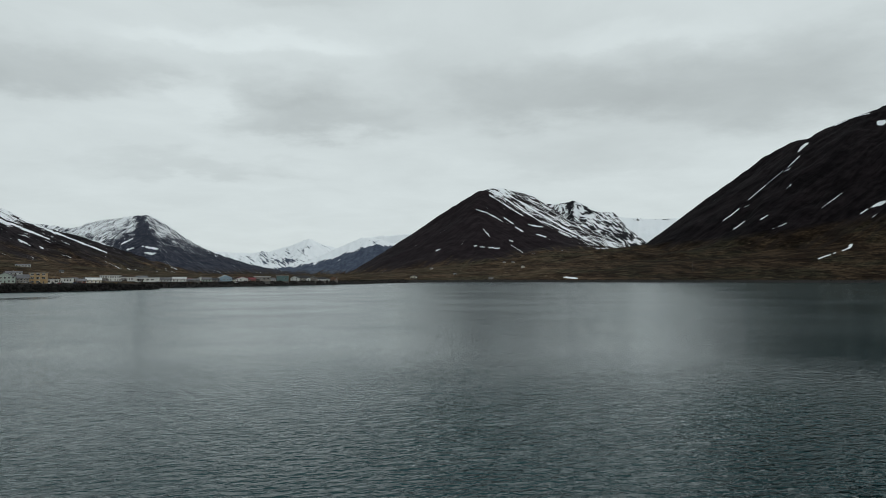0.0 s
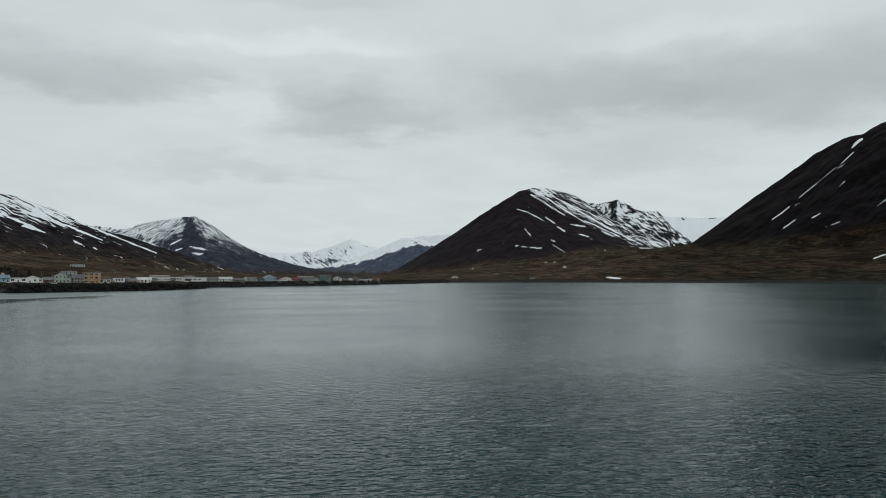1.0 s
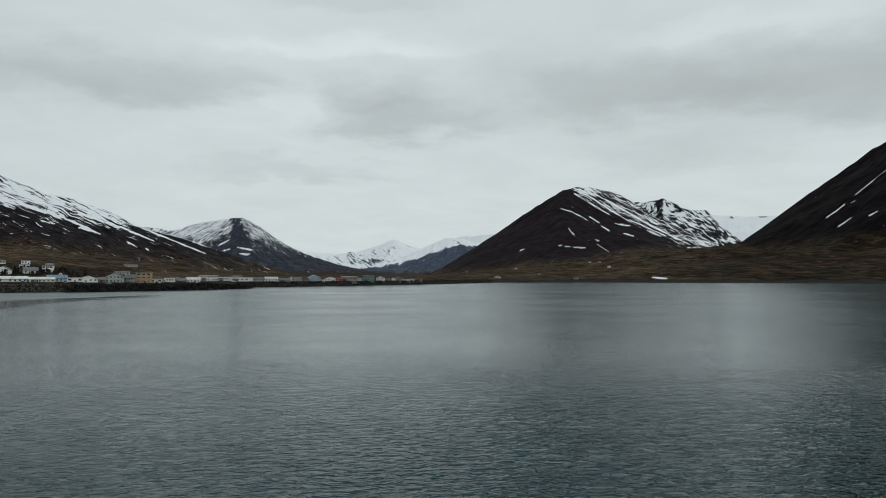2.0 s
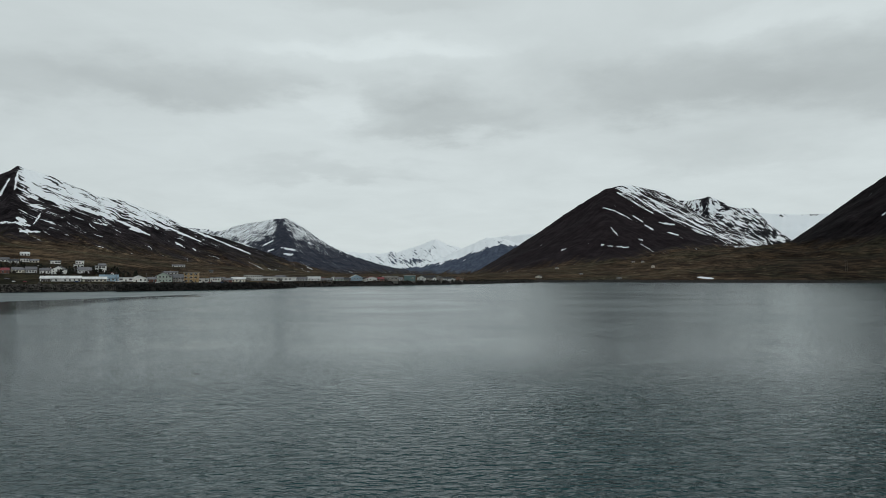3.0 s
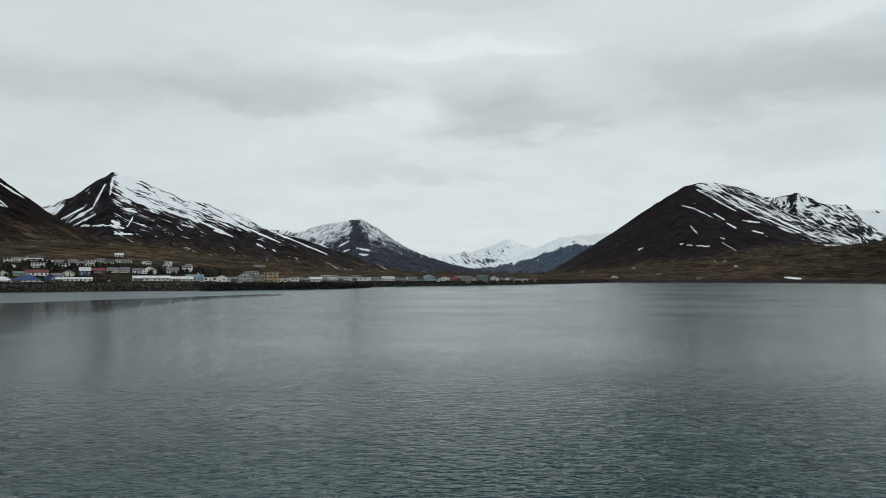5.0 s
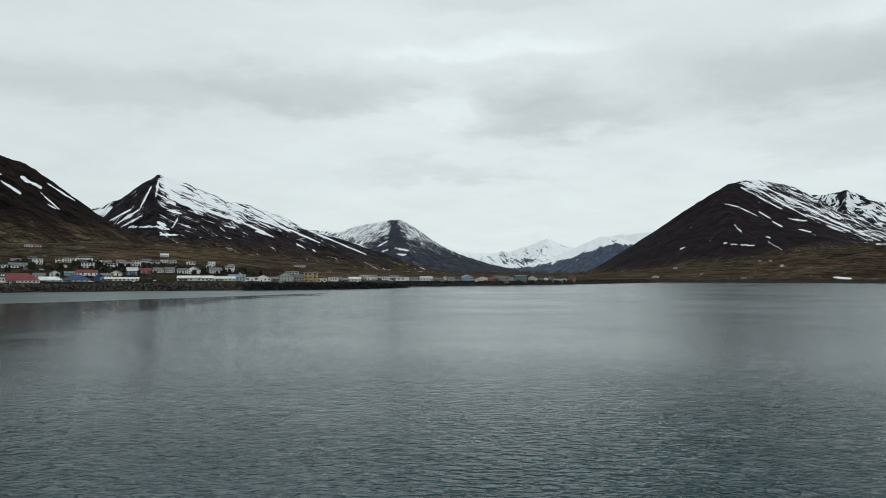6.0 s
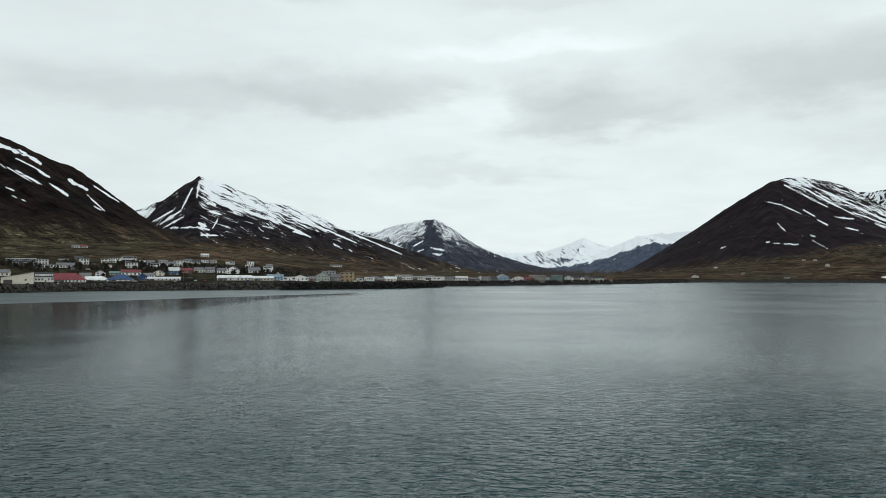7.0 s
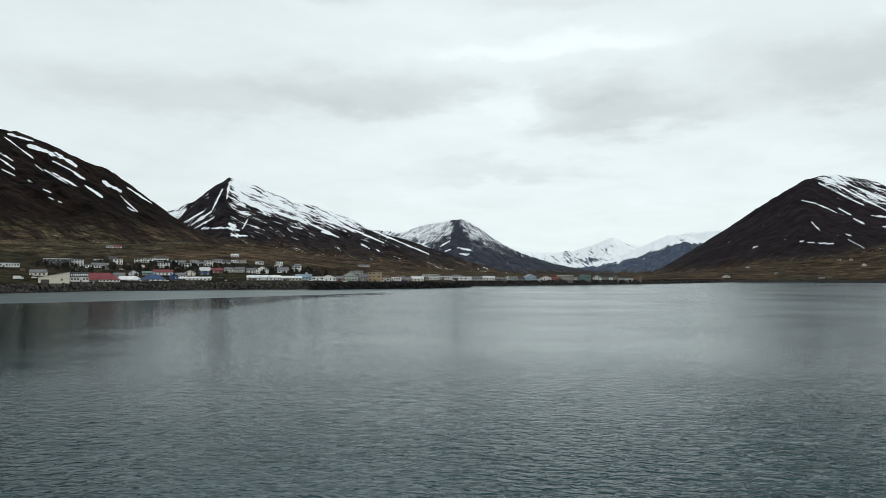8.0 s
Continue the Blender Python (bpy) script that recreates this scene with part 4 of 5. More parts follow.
    for s in range(storeys):
        for i in range(count):
            if s == 0 and i == skip:
                continue
            if kind == "shed" and s == 0 and i == 0:
                continue
            x = x0 + w * (i + 0.5) / count
            z = s * step + max(0.5, (step - tall) * 0.55)
            if w / count < wide + 0.4 or z + tall > usable + 0.4:
                z = min(z, usable - tall - 0.1)
            ob = new("window", PANES[size])
            ob.parent = top
            ob.location = (x, y0 - 0.02, z)
            if w / count > wide + 0.5:
                fr = new("window_frame", FRAMES[size])
                fr.parent = ob
    bm = bmesh.new()
    dx = x0 + w * ((skip if skip >= 0 else 0) + 0.5) / max(count, 1)
    if big:
        box(bm, x0 + w * 0.08, x0 + w * 0.08 + min(6.0, w * 0.28), y0 - 0.08, y0 + 0.1, 0, min(3.6, eave * 0.8))
    else:
        box(bm, dx - 0.5, dx + 0.5, y0 - 0.08, y0 + 0.1, 0, min(2.1, eave * 0.85))
    part("door", bm, DOOR, top)
    shape = {"gable": "gable end to the water", "flat": "flat-roofed", "shed": "sloping shed roof", "side": "pitched roof", "long": "long steep roof", "hall": "broad pitched roof"}[kind]
    size_word = "large" if big else "three-storey" if storeys > 2 else "two-storey" if storeys == 2 else "low"
    label = f"{size_word} {PAINT[wall][1]} {'hall' if big else 'house'} with {PAINT[roof][1]} {'flat roof' if kind == 'flat' else 'roof'}" + (f", {shape}" if kind not in ("flat", "gable") else "")
    return tagged(top, label, "warehouse" if big else "building", group)


# kind, bearing, distance, width, height, wall, roof, storeys, windows in a row
QUAY = [
    ("shed", -54.66, 634, 22.2, 9.6, "cream", "grey", 1, 2),
    ("side", -53.02, 653, 13.5, 8.1, "white", "slate", 1, 6, (), 9),
    ("long", -51.37, 661, 24.7, 7.9, "white", "red", 1, 9, (0.5, 7.5)),
    ("side", -50.37, 689, 9.3, 4.6, "white", "grey", 1, 4),
    ("long", -49.66, 671, 21.0, 4.2, "pale", "pale", 1, 4, (3.0, 5.0)),
    ("gable", -49.36, 698, 8.2, 5.8, "pale", "grey", 2, 2),
    ("hall", -48.0, 668, 22.0, 6.0, "white", "blue", 1, 5, (9.0, 8.0)),
    ("side", -48.28, 705, 11.8, 3.8, "mint", "teal", 1, 3),
    ("side", -47.27, 702, 17.0, 5.4, "white", "red", 1, 5),
]
QUAY_MIDDLE = [
    ("gable", -46.45, 672, 6.8, 6.2, "blue", "blue", 1, 2),
    ("side", -45.04, 675, 30.6, 3.2, "white", "pale", 1, 9),
    ("side", -46.00, 693, 9.0, 4.3, "white", "grey", 1, 4),
    ("gable", -45.38, 702, 8.2, 5.5, "cream", "grey", 2, 2),
    ("side", -44.20, 712, 9.0, 7.2, "blue", "pale", 2, 3),
    ("side", -43.26, 726, 9.8, 5.1, "brick", "red", 1, 3),
    ("side", -39.68, 679, 31.6, 4.9, "white", "pale", 1, 9),
    ("side", -37.44, 678, 19.3, 4.4, "cream", "pale", 1, 6),
    ("side", -36.48, 686, 15.3, 6.1, "skyblue", "bluegrey", 1, 5),
    ("flat", -35.34, 692, 12.2, 4.0, "white", "pale", 1, 3),
]
QUAY_NORTH = [
    ("gable", -34.46, 694, 15.1, 6.2, "white", "pale", 1, 4),
    ("side", -33.58, 701, 8.0, 4.6, "brick", "grey", 1, 3),
    ("gable", -32.70, 704, 14.9, 9.2, "mint", "grey", 2, 5),
    ("side", -31.62, 712, 9.9, 7.6, "stone", "grey", 2, 4),
    ("side", -32.19, 817, 14.7, 3.4, "white", "grey", 1, 4),
    ("flat", -30.69, 714, 13.5, 10.0, "yellow", "stone", 3, 3),
    ("flat", -29.79, 728, 9.6, 4.2, "white", "pale", 1, 3),
    ("flat", -28.90, 749, 9.9, 5.0, "white", "grey", 1, 4),
    ("side", -27.90, 753, 8.1, 4.4, "brick", "grey", 1, 3),
    ("side", -27.10, 774, 14.1, 5.1, "cream", "pale", 1, 4),
]
HARBOUR = [
    ("flat", -25.96, 823, 20.5, 6.6, "white", "pale", 2, 9),
    ("flat", -24.68, 846, 18.2, 5.2, "white", "grey", 1, 7),
    ("flat", -23.40, 840, 25.0, 5.0, "white", "pale", 1, 5),
    ("side", -22.08, 848, 12.6, 4.9, "pale", "grey", 1, 4),
    ("side", -21.13, 850, 15.4, 5.6, "white", "pale", 1, 4),
    ("side", -20.09, 834, 13.7, 4.1, "stone", "grey", 1, 4),
    ("side", -19.11, 868, 10.7, 5.0, "mint", "grey", 1, 3),
]
HARBOUR_HEAD = [
    ("gable", -17.66, 885, 15.1, 8.0, "skyblue", "pale", 1, 4),
    ("gable", -16.35, 892, 17.3, 5.8, "white", "red", 1, 4),
    ("side", -15.62, 892, 8.6, 4.8, "brick", "red", 1, 2),
    ("flat", -14.83, 903, 20.3, 6.6, "stone", "pale", 1, 4),
    ("flat", -13.23, 930, 15.5, 7.4, "teal", "pale", 1, 2),
    ("gable", -12.28, 944, 10.4, 6.9, "white", "black", 2, 2),
    ("side", -11.56, 979, 16.9, 7.1, "stone", "black", 1, 4),
    ("gable", -10.85, 975, 9.9, 6.3, "stone", "black", 1, 2),
    ("side", -10.05, 991, 10.7, 5.5, "white", "black", 1, 3),
    ("gable", -9.13, 1016, 13.2, 6.5, "brown", "black", 1, 3),
]
UPPER_SOUTH = [
    ("flat", -57.44, 708, 15.1, 4.5, "pale", "slate", 1, 7),
    ("flat", -54.47, 745, 23.4, 6.5, "slate", "pale", 2, 7),
    ("flat", -53.30, 759, 12.7, 5.5, "white", "grey", 2, 5),
    ("flat", -52.82, 741, 14.4, 3.3, "white", "grey", 1, 6),
    ("side", -51.69, 748, 14.9, 5.0, "white", "grey", 1, 6),
    ("flat", -50.43, 779, 7.9, 6.4, "white", "grey", 2, 3),
    ("side", -50.82, 821, 7.7, 3.1, "stone", "slate", 1, 2),
    ("side", -55.70, 670, 12.3, 5.3, "cream", "grey", 1, 4),
    ("side", -51.85, 797, 8.4, 2.4, "stone", "grey", 1, 3),
]
UPPER_STREET = [
    ("flat", -49.13, 794, 6.6, 4.8, "cream", "grey", 2, 2),
    ("flat", -48.46, 795, 11.1, 5.4, "white", "grey", 2, 5),
    ("flat", -47.41, 803, 13.7, 5.5, "white", "grey", 2, 5),
    ("flat", -47.28, 752, 10.7, 5.8, "white", "grey", 2, 4),
    ("flat", -46.59, 785, 8.4, 4.2, "white", "grey", 1, 3),
    ("side", -45.93, 781, 7.3, 4.8, "pale", "grey", 1, 2),
    ("flat", -45.63, 754, 8.8, 5.8, "white", "grey", 2, 3),
    ("side", -45.01, 795, 8.2, 3.7, "white", "grey", 1, 3),
    ("side", -44.55, 774, 10.3, 4.8, "white", "grey", 1, 4),
    ("flat", -43.91, 777, 8.1, 6.7, "white", "grey", 2, 3),
]
UPPER_NORTH = [
    ("side", -43.27, 810, 9.1, 4.5, "white", "grey", 1, 3),
    ("side", -42.63, 803, 8.5, 4.4, "white", "slate", 1, 3),
    ("flat", -41.98, 818, 7.4, 3.9, "white", "grey", 1, 3),
    ("side", -41.41, 816, 8.1, 3.9, "cream", "grey", 1, 3),
    ("side", -42.32, 732, 9.4, 5.2, "cream", "grey", 1, 4),
    ("side", -41.53, 733, 8.9, 5.8, "pale", "grey", 1, 4),
    ("side", -40.70, 734, 8.5, 5.3, "white", "grey", 1, 3),
    ("flat", -40.00, 820, 8.9, 3.9, "white", "grey", 1, 3),
    ("gable", -39.86, 733, 11.4, 7.6, "white", "grey", 2, 3),
]
UPPER_END = [
    ("flat", -38.48, 824, 7.8, 4.6, "white", "grey", 1, 3),
    ("side", -38.12, 743, 11.7, 6.0, "pale", "grey", 1, 4),
    ("flat", -38.53, 782, 8.6, 5.0, "white", "grey", 1, 3),
    ("flat", -37.12, 764, 9.1, 6.8, "white", "grey", 2, 3),
    ("side", -36.94, 817, 6.5, 4.0, "white", "grey", 1, 2),
    ("side", -51.10, 926, 7.4, 3.4, "white", "grey", 1, 3),
    ("side", -50.56, 931, 8.2, 3.5, "white", "red", 1, 3),
    ("side", -41.94, 876, 8.6, 4.2, "white", "pale", 1, 3),
    ("side", -31.63, 986, 16.1, 3.2, "white", "grey", 1, 5),
    ("side", -29.23, 939, 4.6, 3.1, "stone", "slate", 1, 2),
]
HARBOUR_BACK = [
    ("side", -28.38, 789, 7.8, 3.3, "cream", "grey", 1, 3),
    ("side", -27.43, 818, 9.5, 3.4, "pale", "slate", 1, 3),
    ("side", -23.78, 939, 12.4, 3.9, "pale", "grey", 1, 4),
    ("gable", -21.70, 870, 6.5, 4.3, "stone", "slate", 1, 2),
    ("side", -20.56, 881, 8.7, 3.6, "white", "red", 1, 3),
    ("gable", -19.58, 892, 7.3, 5.1, "white", "grey", 1, 2),
    ("side", -18.40, 873, 8.6, 4.3, "stone", "slate", 1, 3),
    ("side", -17.00, 892, 6.5, 4.4, "cream", "black", 1, 2),
    ("side", -14.01, 918, 8.1, 4.5, "white", "grey", 1, 3),
    ("gable", -11.16, 968, 5.3, 4.7, "white", "black", 1, 1),
    ("gable", -9.65, 1001, 5.4, 4.0, "white", "black", 1, 1),
]
FARMS = [
    ("gable", -2.51, 1315, 10.5, 5.2, "cream", "grey", 1, 2),
    ("side", -1.0, 1959, 7.8, 4.4, "cream", "grey", 1, 2),
    ("side", 1.0, 1459, 5.8, 3.3, "stone", "grey", 1, 2),
    ("side", 5.11, 2013, 6.6, 4.5, "cream", "grey", 1, 2),
    ("side", 5.87, 2006, 7.9, 4.5, "cream", "grey", 1, 2),
    ("gable", 6.66, 1651, 7.5, 6.5, "cream", "grey", 1, 2),
    ("side", 4.02, 1274, 8.4, 3.1, "stone", "grey", 1, 2),
]
turns = random.Random(11)
for row_name, rows in (("buildings along the quay", QUAY + QUAY_MIDDLE + QUAY_NORTH), ("harbour buildings", HARBOUR + HARBOUR_HEAD + HARBOUR_BACK),
                       ("houses on the hillside", UPPER_SOUTH + UPPER_STREET + UPPER_NORTH + UPPER_END), ("farm buildings across the fjord", FARMS)):
    for row in rows:
        house(*row, turn=turns.uniform(-14, 14) if row[3] < 14 else turns.uniform(-4, 4), group=row_name)


# ---- trees between the houses ----
BARK = plain("bark", (0.05, 0.04, 0.03), 0.95, 0.3)
NEEDLES = plain("dark_foliage", (0.017, 0.022, 0.012), 0.9, 0.4)
TWIGS = plain("bare_twigs", (0.035, 0.027, 0.02), 0.95, 0.3)


def tree(high, spread, conifer, seed):
    rng = random.Random(seed)
    top = new("tree")
    bm = bmesh.new()
    n, rings = 7, []
    for k in range(5):
        h = high * 0.9 * k / 4
        rad = 0.16 * high / 6 * (1 - k / 4.6)
        ox, oy = rng.uniform(-0.1, 0.1) * k, rng.uniform(-0.1, 0.1) * k
        rings.append([bm.verts.new((ox + rad * math.cos(6.283 * i / n), oy + rad * math.sin(6.283 * i / n), h - 0.5 * (k == 0))) for i in range(n)])
    for lo, hi in zip(rings, rings[1:]):
        for i in range(n):
            bm.faces.new((lo[i], lo[(i + 1) % n], hi[(i + 1) % n], hi[i]))
    for k in range(14):
        h = high * rng.uniform(0.25, 0.8)
        a, l = rng.uniform(0, 6.283), spread * rng.uniform(0.4, 0.8)
        tip = Vector((l * math.cos(a), l * math.sin(a), h + l * 0.5))
        b0 = [bm.verts.new((0.05 * math.cos(q), 0.05 * math.sin(q), h)) for q in (0, 2.1, 4.2)]
        t0 = bm.verts.new(tip)
        for i in range(3):
            bm.faces.new((b0[i], b0[(i + 1) % 3], t0))
    part("trunk", bm, BARK, top)
    bm = bmesh.new()
    for _ in range(430):
        f = rng.random() ** 0.8
        h = high * (0.16 + 0.86 * f)
        reach = spread * (1.02 - f) if conifer else spread * math.sqrt(max(0.02, 1 - (2 * f - 0.95) ** 2))
        reach *= 0.8 + 0.4 * math.sin(3 * f * 6 + seed)
        a, d = rng.uniform(0, 6.283), reach * math.sqrt(rng.random())
        c = Vector((d * math.cos(a), d * math.sin(a), h))
        s = rng.uniform(0.16, 0.4)
        pts = [bm.verts.new(c + Vector((rng.gauss(0, s), rng.gauss(0, s), rng.gauss(0, s * 0.7)))) for _ in range(4)]
        bm.faces.new(pts[:3])
        bm.faces.new((pts[0], pts[2], pts[3]))
    part("crown", bm, NEEDLES if conifer else TWIGS, top)
    return tagged(top, "small dark spruce standing between the houses" if conifer else "small leafless garden tree between the houses", "tree", "garden trees")


def stand(ob, az, r):
    a = radians(az)
    return pose(r * math.sin(a), r * math.cos(a), ground_height(az, r) - 0.1, 0, 0, (az * 97 + r * 31) % 360)


KINDS = [tree(4.2, 1.6, True, 1), tree(3.4, 2.0, False, 2), tree(5.2, 1.8, True, 3), tree(2.6, 1.7, False, 4)]
GROVES = [(-47.0, 752), (-45.9, 742), (-46.9, 778), (-43.6, 740), (-39.4, 745), (-38.9, 752), (-40.4, 752), (-37.6, 752), (-37.0, 745), (-38.0, 772),
          (-36.6, 775), (-41.2, 770), (-42.8, 778), (-46.2, 768), (-48.2, 772), (-52.6, 726), (-35.4, 752), (-49.7, 752), (-51.0, 768), (-53.9, 738), (-55.1, 730), (-48.9, 728), (-42.0, 745), (-44.8, 748)]
spots = random.Random(5)
first = {}
for az0, r0 in GROVES:
    for _ in range(12):
        k = spots.randrange(4)
        az1, r1 = az0 + spots.gauss(0, 0.55), r0 + spots.gauss(0, 14)
        if k not in first:
            first[k] = KINDS[k]
            KINDS[k].matrix_world = stand(KINDS[k], az1, r1)
        else:
            copy_thing(KINDS[k], stand(KINDS[k], az1, r1))


# ---- rock armour along the shore and the harbour mole ----
def stone_material(name, lo, hi):
    m, nt, bsdf = material(name)
    geo = nt.nodes.new("ShaderNodeNewGeometry")
    fine = noise_node(nt, geo.outputs["Position"], 2.0, 5.0, 0.65)
    tone = math_node(nt, "ADD", math_node(nt, "MULTIPLY", geo.outputs["Random Per Island"], 0.7), math_node(nt, "MULTIPLY", fine, 0.3))
    put(nt, bsdf.inputs["Base Color"], mix_rgb(nt, ramp(nt, tone, 0.25, 0.95), lo, hi))
    bsdf.inputs["Roughness"].default_value = 0.9
    bsdf.inputs["Specular IOR Level"].default_value = 0.1
    return m


STONE = stone_material("basalt_rock", (0.006, 0.0055, 0.005), (0.085, 0.078, 0.07))
WET_STONE = stone_material("wet_basalt_rock", (0.004, 0.004, 0.004), (0.022, 0.021, 0.02))


def rocks(name, label, centres, sizes, seed, mat):
    """Many separate angular stones joined into one heap."""
    rng = np.random.default_rng(seed)
    bm = bmesh.new()
    bmesh.ops.create_icosphere(bm, subdivisions=1, radius=1.0)
    unit = np.array([v.co[:] for v in bm.verts])
    bm.verts.index_update()
    faces = np.array([[v.index for v in f.verts] for f in bm.faces])
    bm.free()
    n = len(centres)
    shape = unit[None] * rng.uniform(0.65, 1.25, (n, len(unit), 1)) * rng.uniform(0.6, 1.4, (n, 1, 3))
    turn = rng.uniform(0, 6.283, n)
    c, s = np.cos(turn)[:, None], np.sin(turn)[:, None]
    x, y = shape[..., 0] * c - shape[..., 1] * s, shape[..., 0] * s + shape[..., 1] * c
    pts = np.stack([x, y, shape[..., 2]], -1) * sizes[:, None, None] + centres[:, None, :]
    tri = (faces[None] + (np.arange(n) * len(unit))[:, None, None]).reshape(-1, 3)
    mesh = bpy.data.meshes.new(name)
    mesh.vertices.add(pts.shape[0] * pts.shape[1])
    mesh.vertices.foreach_set("co", pts.astype(np.float32).ravel())
    mesh.loops.add(tri.size)
    mesh.loops.foreach_set("vertex_index", tri.astype(np.int32).ravel())
    mesh.polygons.add(len(tri))
    mesh.polygons.foreach_set("loop_start", np.arange(0, tri.size, 3, dtype=np.int32))
    mesh.update()
    mesh.validate()
    mesh.materials.append(mat)
    return tagged(new(name, mesh), label, "rocks", kind="stuff")


def shore_rocks(name, label, az0, az1, n, band, size, seed, mat):
    rng = np.random.default_rng(seed)
    az = rng.uniform(az0, az1, n)
    r = shore(az) + rng.uniform(band[0], band[1], n)
    x, y = r * np.sin(np.radians(az)), r * np.cos(np.radians(az))
    return rocks(name, label, np.stack([x, y, land(x, y) + 0.1], -1), rng.gamma(5, size / 5, n), seed, mat)


shore_rocks("shore_rocks", "dark basalt boulders piled as a sea wall below the town", -62, -33, 13000, (-7, 10), 0.55, 1, STONE)
shore_rocks("harbour_rocks", "dark boulders along the harbour shore", -24, -3, 3000, (-7, 9), 0.65, 2, WET_STONE)
shore_rocks("far_shore_rocks", "scattered dark stones on the far beach", -3, 34, 1500, (-6, 8), 0.5, 3, WET_STONE)

MOLE = [(-36.0, 628), (-33.0, 640), (-30.0, 652), (-27.5, 672), (-25.0, 703), (-22.45, 740)]


def mole():
    """A rubble breakwater with a rounded head."""
    rng = np.random.default_rng(8)
    b, d = zip(*MOLE)
    az = np.linspace(b[0], b[-1], 140)
    r = np.interp(az, b, d)
    cx, cy = r * np.sin(np.radians(az)), r * np.cos(np.radians(az))
    across = np.array([-9, -6, -2.4, 2.4, 6, 9.0])
    level = np.array([-2.0, 1.8, 5.2, 5.2, 1.8, -2.0])
    nx, ny = np.sin(np.radians(az)), np.cos(np.radians(az))
    X, Y = cx[None] + across[:, None] * nx, cy[None] + across[:, None] * ny
    lower = 1.0 - 0.35 * smooth(-26, -22.5, az)
    end = 1 - smooth(-22.75, -22.45, az)
    Z = (level[:, None] + 2) * lower * end - 2 + fbm(X / 3, Y / 3, 3, 4) * 0.8
    core = new("breakwater", grid_mesh("breakwater", X, Y, Z))
    core.data.materials.append(WET_STONE)
    tagged(core, "dark rubble breakwater reaching out before the harbour", "breakwater", kind="structure")
    n = 2600
    t, w = rng.uniform(0, 1, n), rng.uniform(-8.5, 7, n)
    a = az[0] + (az[-1] - az[0] - 0.05) * t
    rr_ = np.interp(a, b, d) + w
    z = ((np.interp(w, across, level) + 2) * np.interp(a, az, lower * end) - 2) + 0.1
    rocks("breakwater_rocks", "loose dark boulders covering the breakwater", np.stack([rr_ * np.sin(np.radians(a)), rr_ * np.cos(np.radians(a)), z], -1), rng.gamma(5, 0.2, n), 9, WET_STONE)


mole()


# ---- quay road edge, lorry, mast ----
def lorry(az, r):
    a = radians(az)
    top = new("lorry")
    top.matrix_world = pose(r * math.sin(a), r * math.cos(a), ground_height(az, r), 0, 0, -az + 6)
    white, tyre = WALL["white"], plain("tyre", (0.015, 0.015, 0.015), 0.9)
    bm = bmesh.new()
    box(bm, -3.4, 1.6, -1.2, 1.2, 1.0, 3.3)
    part("cargo_box", bm, white, top)
    bm = bmesh.new()
    prism(bm, [(1.8, 0.7), (3.7, 0.7), (3.7, 1.7), (3.3, 2.6), (1.8, 2.6)], "y", -1.1, 1.1)
    part("cab", bm, white, top)
    bm = bmesh.new()
    box(bm, 2.3, 3.2, -1.13, 1.13, 1.7, 2.35)
    part("cab_window", bm, GLASS, top)
    bm = bmesh.new()
    box(bm, -3.4, 3.6, -0.9, 0.9, 0.6, 1.0)
    part("chassis", bm, DOOR, top)
    for x in (-2.5, -1.4, 2.7):
        for y in (-1.05, 1.05):
            bm = bmesh.new()
            prism(bm, [(x + 0.5 * math.cos(i * 0.5236), 0.5 + 0.5 * math.sin(i * 0.5236)) for i in range(12)], "y", y - 0.15, y + 0.15)
            part("wheel", bm, tyre, top)
    return tagged(top, "white box lorry parked on the quay road", "lorry")


lorry(-56.9, 640)


def mast(az, r, high):
    a = radians(az)
    top = new("power_mast")
    top.matrix_world = pose(r * math.sin(a), r * math.cos(a), ground_height(az, r) - 0.5, 0, 0, -az)
    for x in (-1.6, 1.6):
        bm = bmesh.new()
        prism(bm, [(x + 0.22 * math.cos(i * 0.7854), 0.22 * math.sin(i * 0.7854)) for i in range(8)], "y", 0, high)
        bmesh.ops.rotate(bm, verts=bm.verts, cent=(0, 0, 0), matrix=Matrix.Rotation(radians(90), 3, "X"))
        part("pole", bm, BARK, top)
    bm = bmesh.new()
    box(bm, -3.4, 3.4, -0.15, 0.15, high - 1.6, high - 1.2)
    part("crossarm", bm, BARK, top)
    return tagged(top, "weathered wooden double-pole power mast on the heath", "power mast")


mast(20.15, 1440, 22)


def lamp_post(az, r, high):
    a = radians(az)
    top = new("street_lamp")
    top.matrix_world = pose(r * math.sin(a), r * math.cos(a), ground_height(az, r) - 0.3, 0, 0, -az + 90)
    steel = plain("galvanised_steel", (0.10, 0.10, 0.10), 0.5, 0.2, 1.0, 0.6)
    bm = bmesh.new()
    bmesh.ops.create_cone(bm, cap_ends=True, segments=8, radius1=0.14, radius2=0.08, depth=high, matrix=Matrix.Translation((0, 0, high / 2)))
    part("pole", bm, steel, top)
    bm = bmesh.new()
    prism(bm, [(0.0, high - 0.1), (1.6, high + 0.25), (1.6, high + 0.35), (0.0, high + 0.05)], "y", -0.05, 0.05)
    part("arm", bm, steel, top)
    bm = bmesh.new()
    box(bm, 1.4, 2.1, -0.16, 0.16, high + 0.2, high + 0.36)
    part("lamp_head", bm, CONCRETE, top)
    return tagged(top, "unlit grey steel street lamp beside the quay road", "street lamp", "street lamps")


for az, r in ((-33.9, 690), (-32.0, 694), (-36.0, 684), (-41.0, 676), (-43.5, 672), (-29.6, 716), (-49.0, 664)):
    lamp_post(az, r, 9.0)


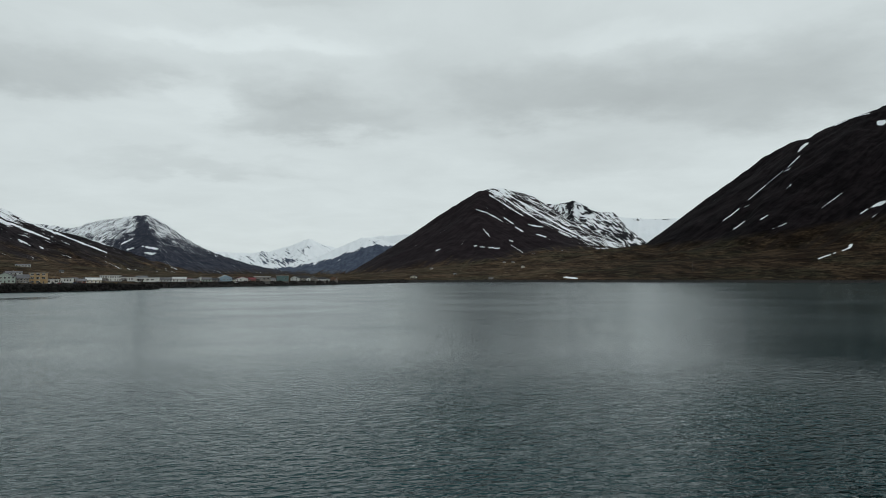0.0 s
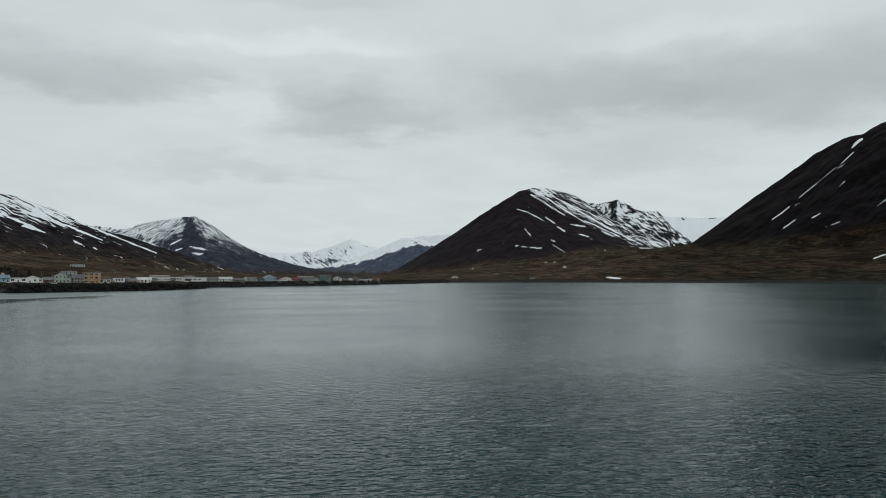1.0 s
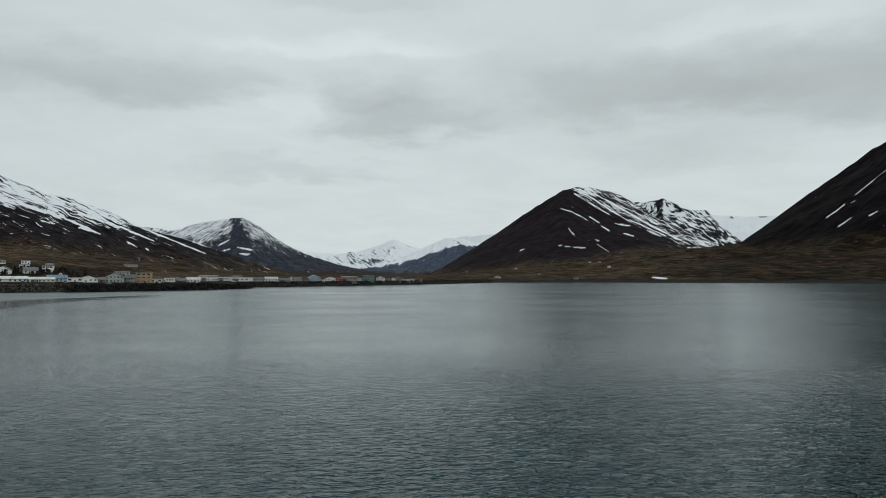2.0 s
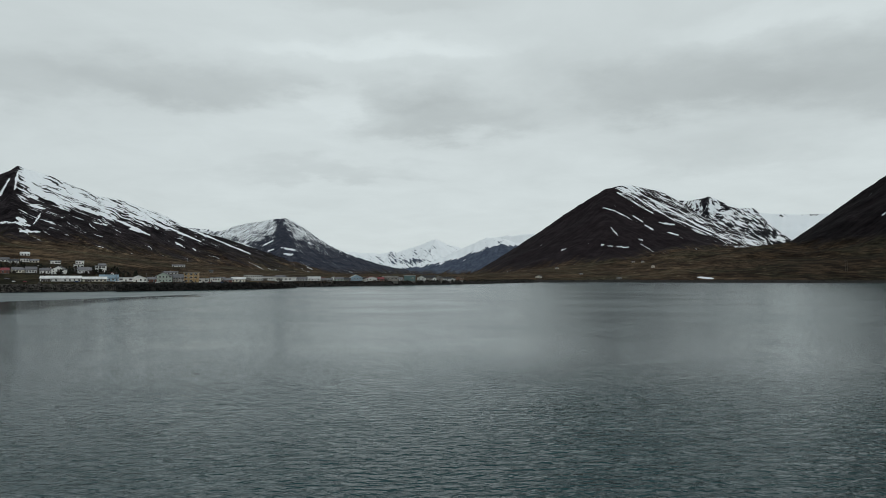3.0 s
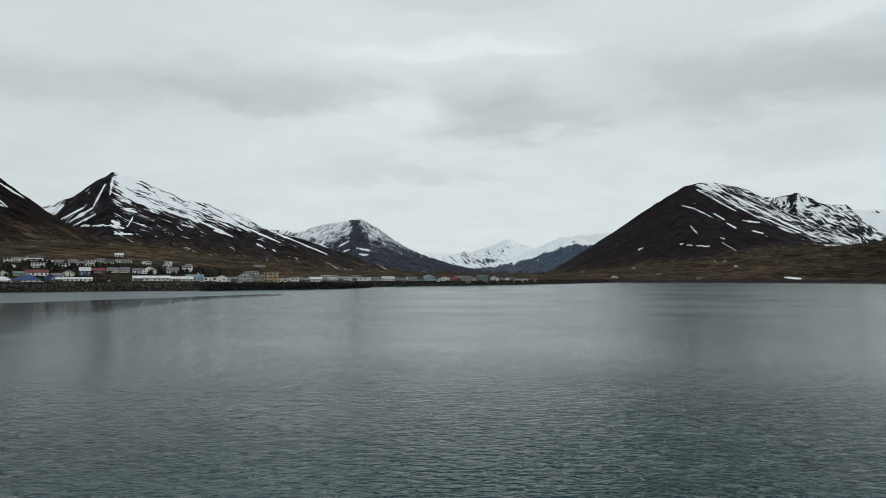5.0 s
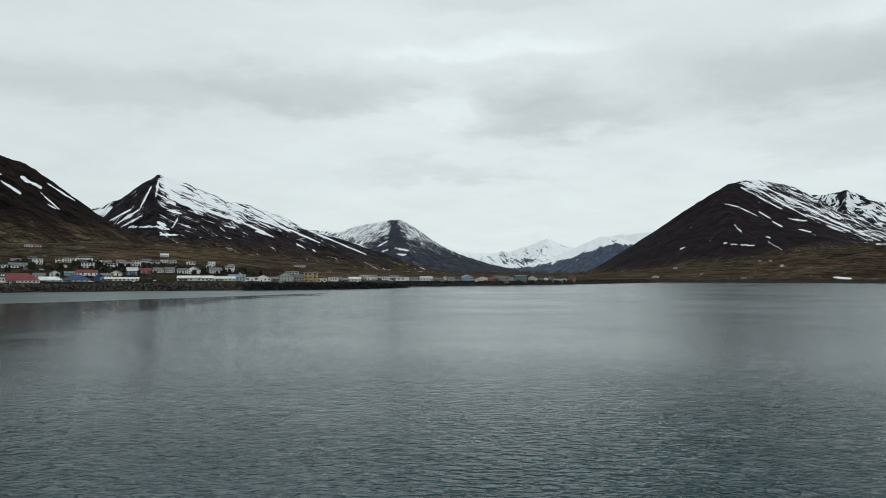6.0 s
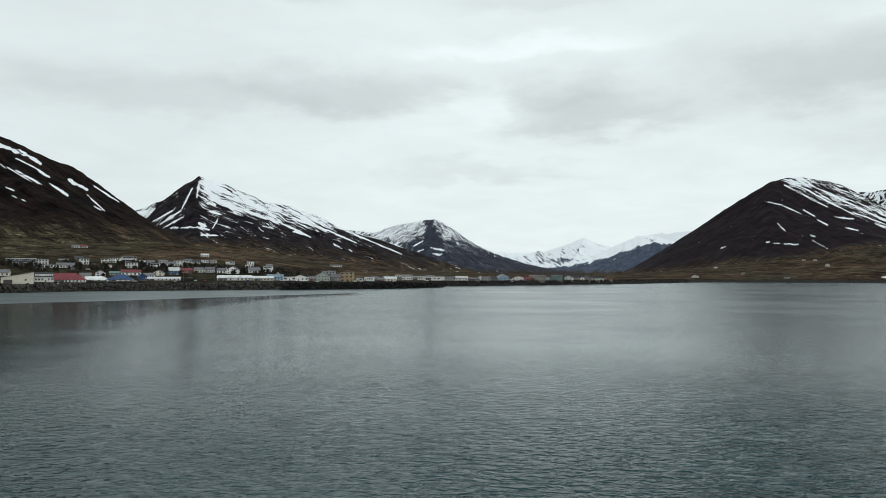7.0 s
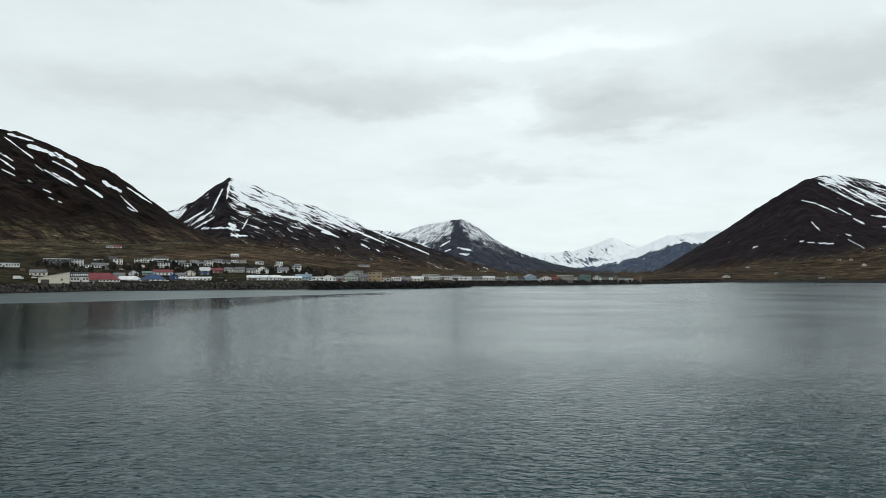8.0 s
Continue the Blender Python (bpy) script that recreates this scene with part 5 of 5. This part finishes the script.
# ---- parked cars and garden sheds ----
def car(paint, label):
    top = new("car")
    bm = bmesh.new()
    prism(bm, [(-2.1, 0.35), (2.1, 0.35), (2.15, 0.75), (1.2, 0.95), (-2.0, 1.0), (-2.15, 0.8)], "y", -0.85, 0.85)
    part("body", bm, paint, top)
    bm = bmesh.new()
    prism(bm, [(-1.85, 0.98), (1.05, 0.93), (0.35, 1.5), (-1.5, 1.52)], "y", -0.72, 0.72)
    part("cabin", bm, GLASS, top, "dark glass cabin")
    bm = bmesh.new()
    box(bm, -1.45, 0.3, -0.7, 0.7, 1.5, 1.56)
    part("roof", bm, paint, top)
    for x in (-1.3, 1.3):
        for y in (-0.8, 0.8):
            bm = bmesh.new()
            prism(bm, [(x + 0.33 * math.cos(i * 0.6283), 0.33 + 0.33 * math.sin(i * 0.6283)) for i in range(10)], "y", y - 0.1, y + 0.1)
            part("wheel", bm, DOOR, top)
    return tagged(top, label, "car", "parked cars")


def garden_shed(paint, roof, label):
    top = new("garden_shed")
    bm = bmesh.new()
    prism(bm, [(-1.6, -0.6), (1.6, -0.6), (1.6, 2.1), (0, 2.9), (-1.6, 2.1)], "y", 0, 3.6)
    part("wall", bm, WALL[paint], top)
    bm = bmesh.new()
    prism(bm, [(-1.85, 1.98), (0, 2.9), (1.85, 1.98), (1.85, 2.1), (0, 3.04), (-1.85, 2.1)], "y", -0.2, 3.8)
    part("roof", bm, ROOF[roof], top)
    bm = bmesh.new()
    box(bm, -0.45, 0.45, -0.06, 0.05, 0, 1.9)
    part("door", bm, DOOR, top)
    return tagged(top, label, "shed", "garden sheds")


def level(az, r, turn):
    a = radians(az)
    return pose(r * math.sin(a), r * math.cos(a), ground_height(az, r), 0, 0, turn)


lots = random.Random(21)
CARS = [car(WALL[k], f"{PAINT[k][1]} hatchback car parked beside the road") for k in ("white", "grey", "red", "blue", "black")]
CAR_SPOTS = [(-55.9, 655), (-54.0, 628), (-52.1, 650), (-50.9, 655), (-48.9, 660), (-47.0, 664), (-46.7, 690), (-44.1, 668), (-43.0, 690), (-42.6, 672), (-41.9, 671),
             (-38.6, 672), (-35.9, 682), (-34.0, 684), (-33.1, 690), (-31.2, 703), (-30.0, 708), (-29.3, 720), (-28.3, 738), (-26.9, 762), (-25.2, 812), (-24.0, 830),
             (-22.7, 832), (-20.6, 834), (-19.6, 850), (-18.2, 862), (-16.9, 872), (-15.3, 884), (-13.9, 900), (-53.5, 733), (-50.2, 742), (-47.9, 740), (-43.3, 762), (-41.0, 790)]
for i, (az, r) in enumerate(CAR_SPOTS):
    kind_of = CARS[(0, 1, 0, 2, 3, 0, 4)[i % 7]]
    where = level(az, r, -az + lots.choice((0, 8, -12, 90, 80)))
    if kind_of.matrix_world.translation.length < 1:
        kind_of.matrix_world = where
    else:
        copy_thing(kind_of, where)

SHEDS = [garden_shed("brown", "slate", "small brown garden shed with slate roof"), garden_shed("white", "red", "small white garden shed with red roof"),
         garden_shed("grey", "black", "small grey garden shed with black roof")]
for i, (az, r) in enumerate([(-56.6, 690), (-53.2, 722), (-51.2, 738), (-49.9, 768), (-48.8, 760), (-46.3, 742), (-44.9, 738), (-43.9, 752), (-42.9, 742), (-41.9, 756), (-40.4, 768), (-38.9, 760), (-37.6, 786), (-36.3, 742), (-28.1, 776), (-24.3, 872)]):
    where = level(az, r, -az + lots.uniform(-30, 30))
    if i < 3:
        SHEDS[i].matrix_world = where
    else:
        copy_thing(SHEDS[i % 3], where)
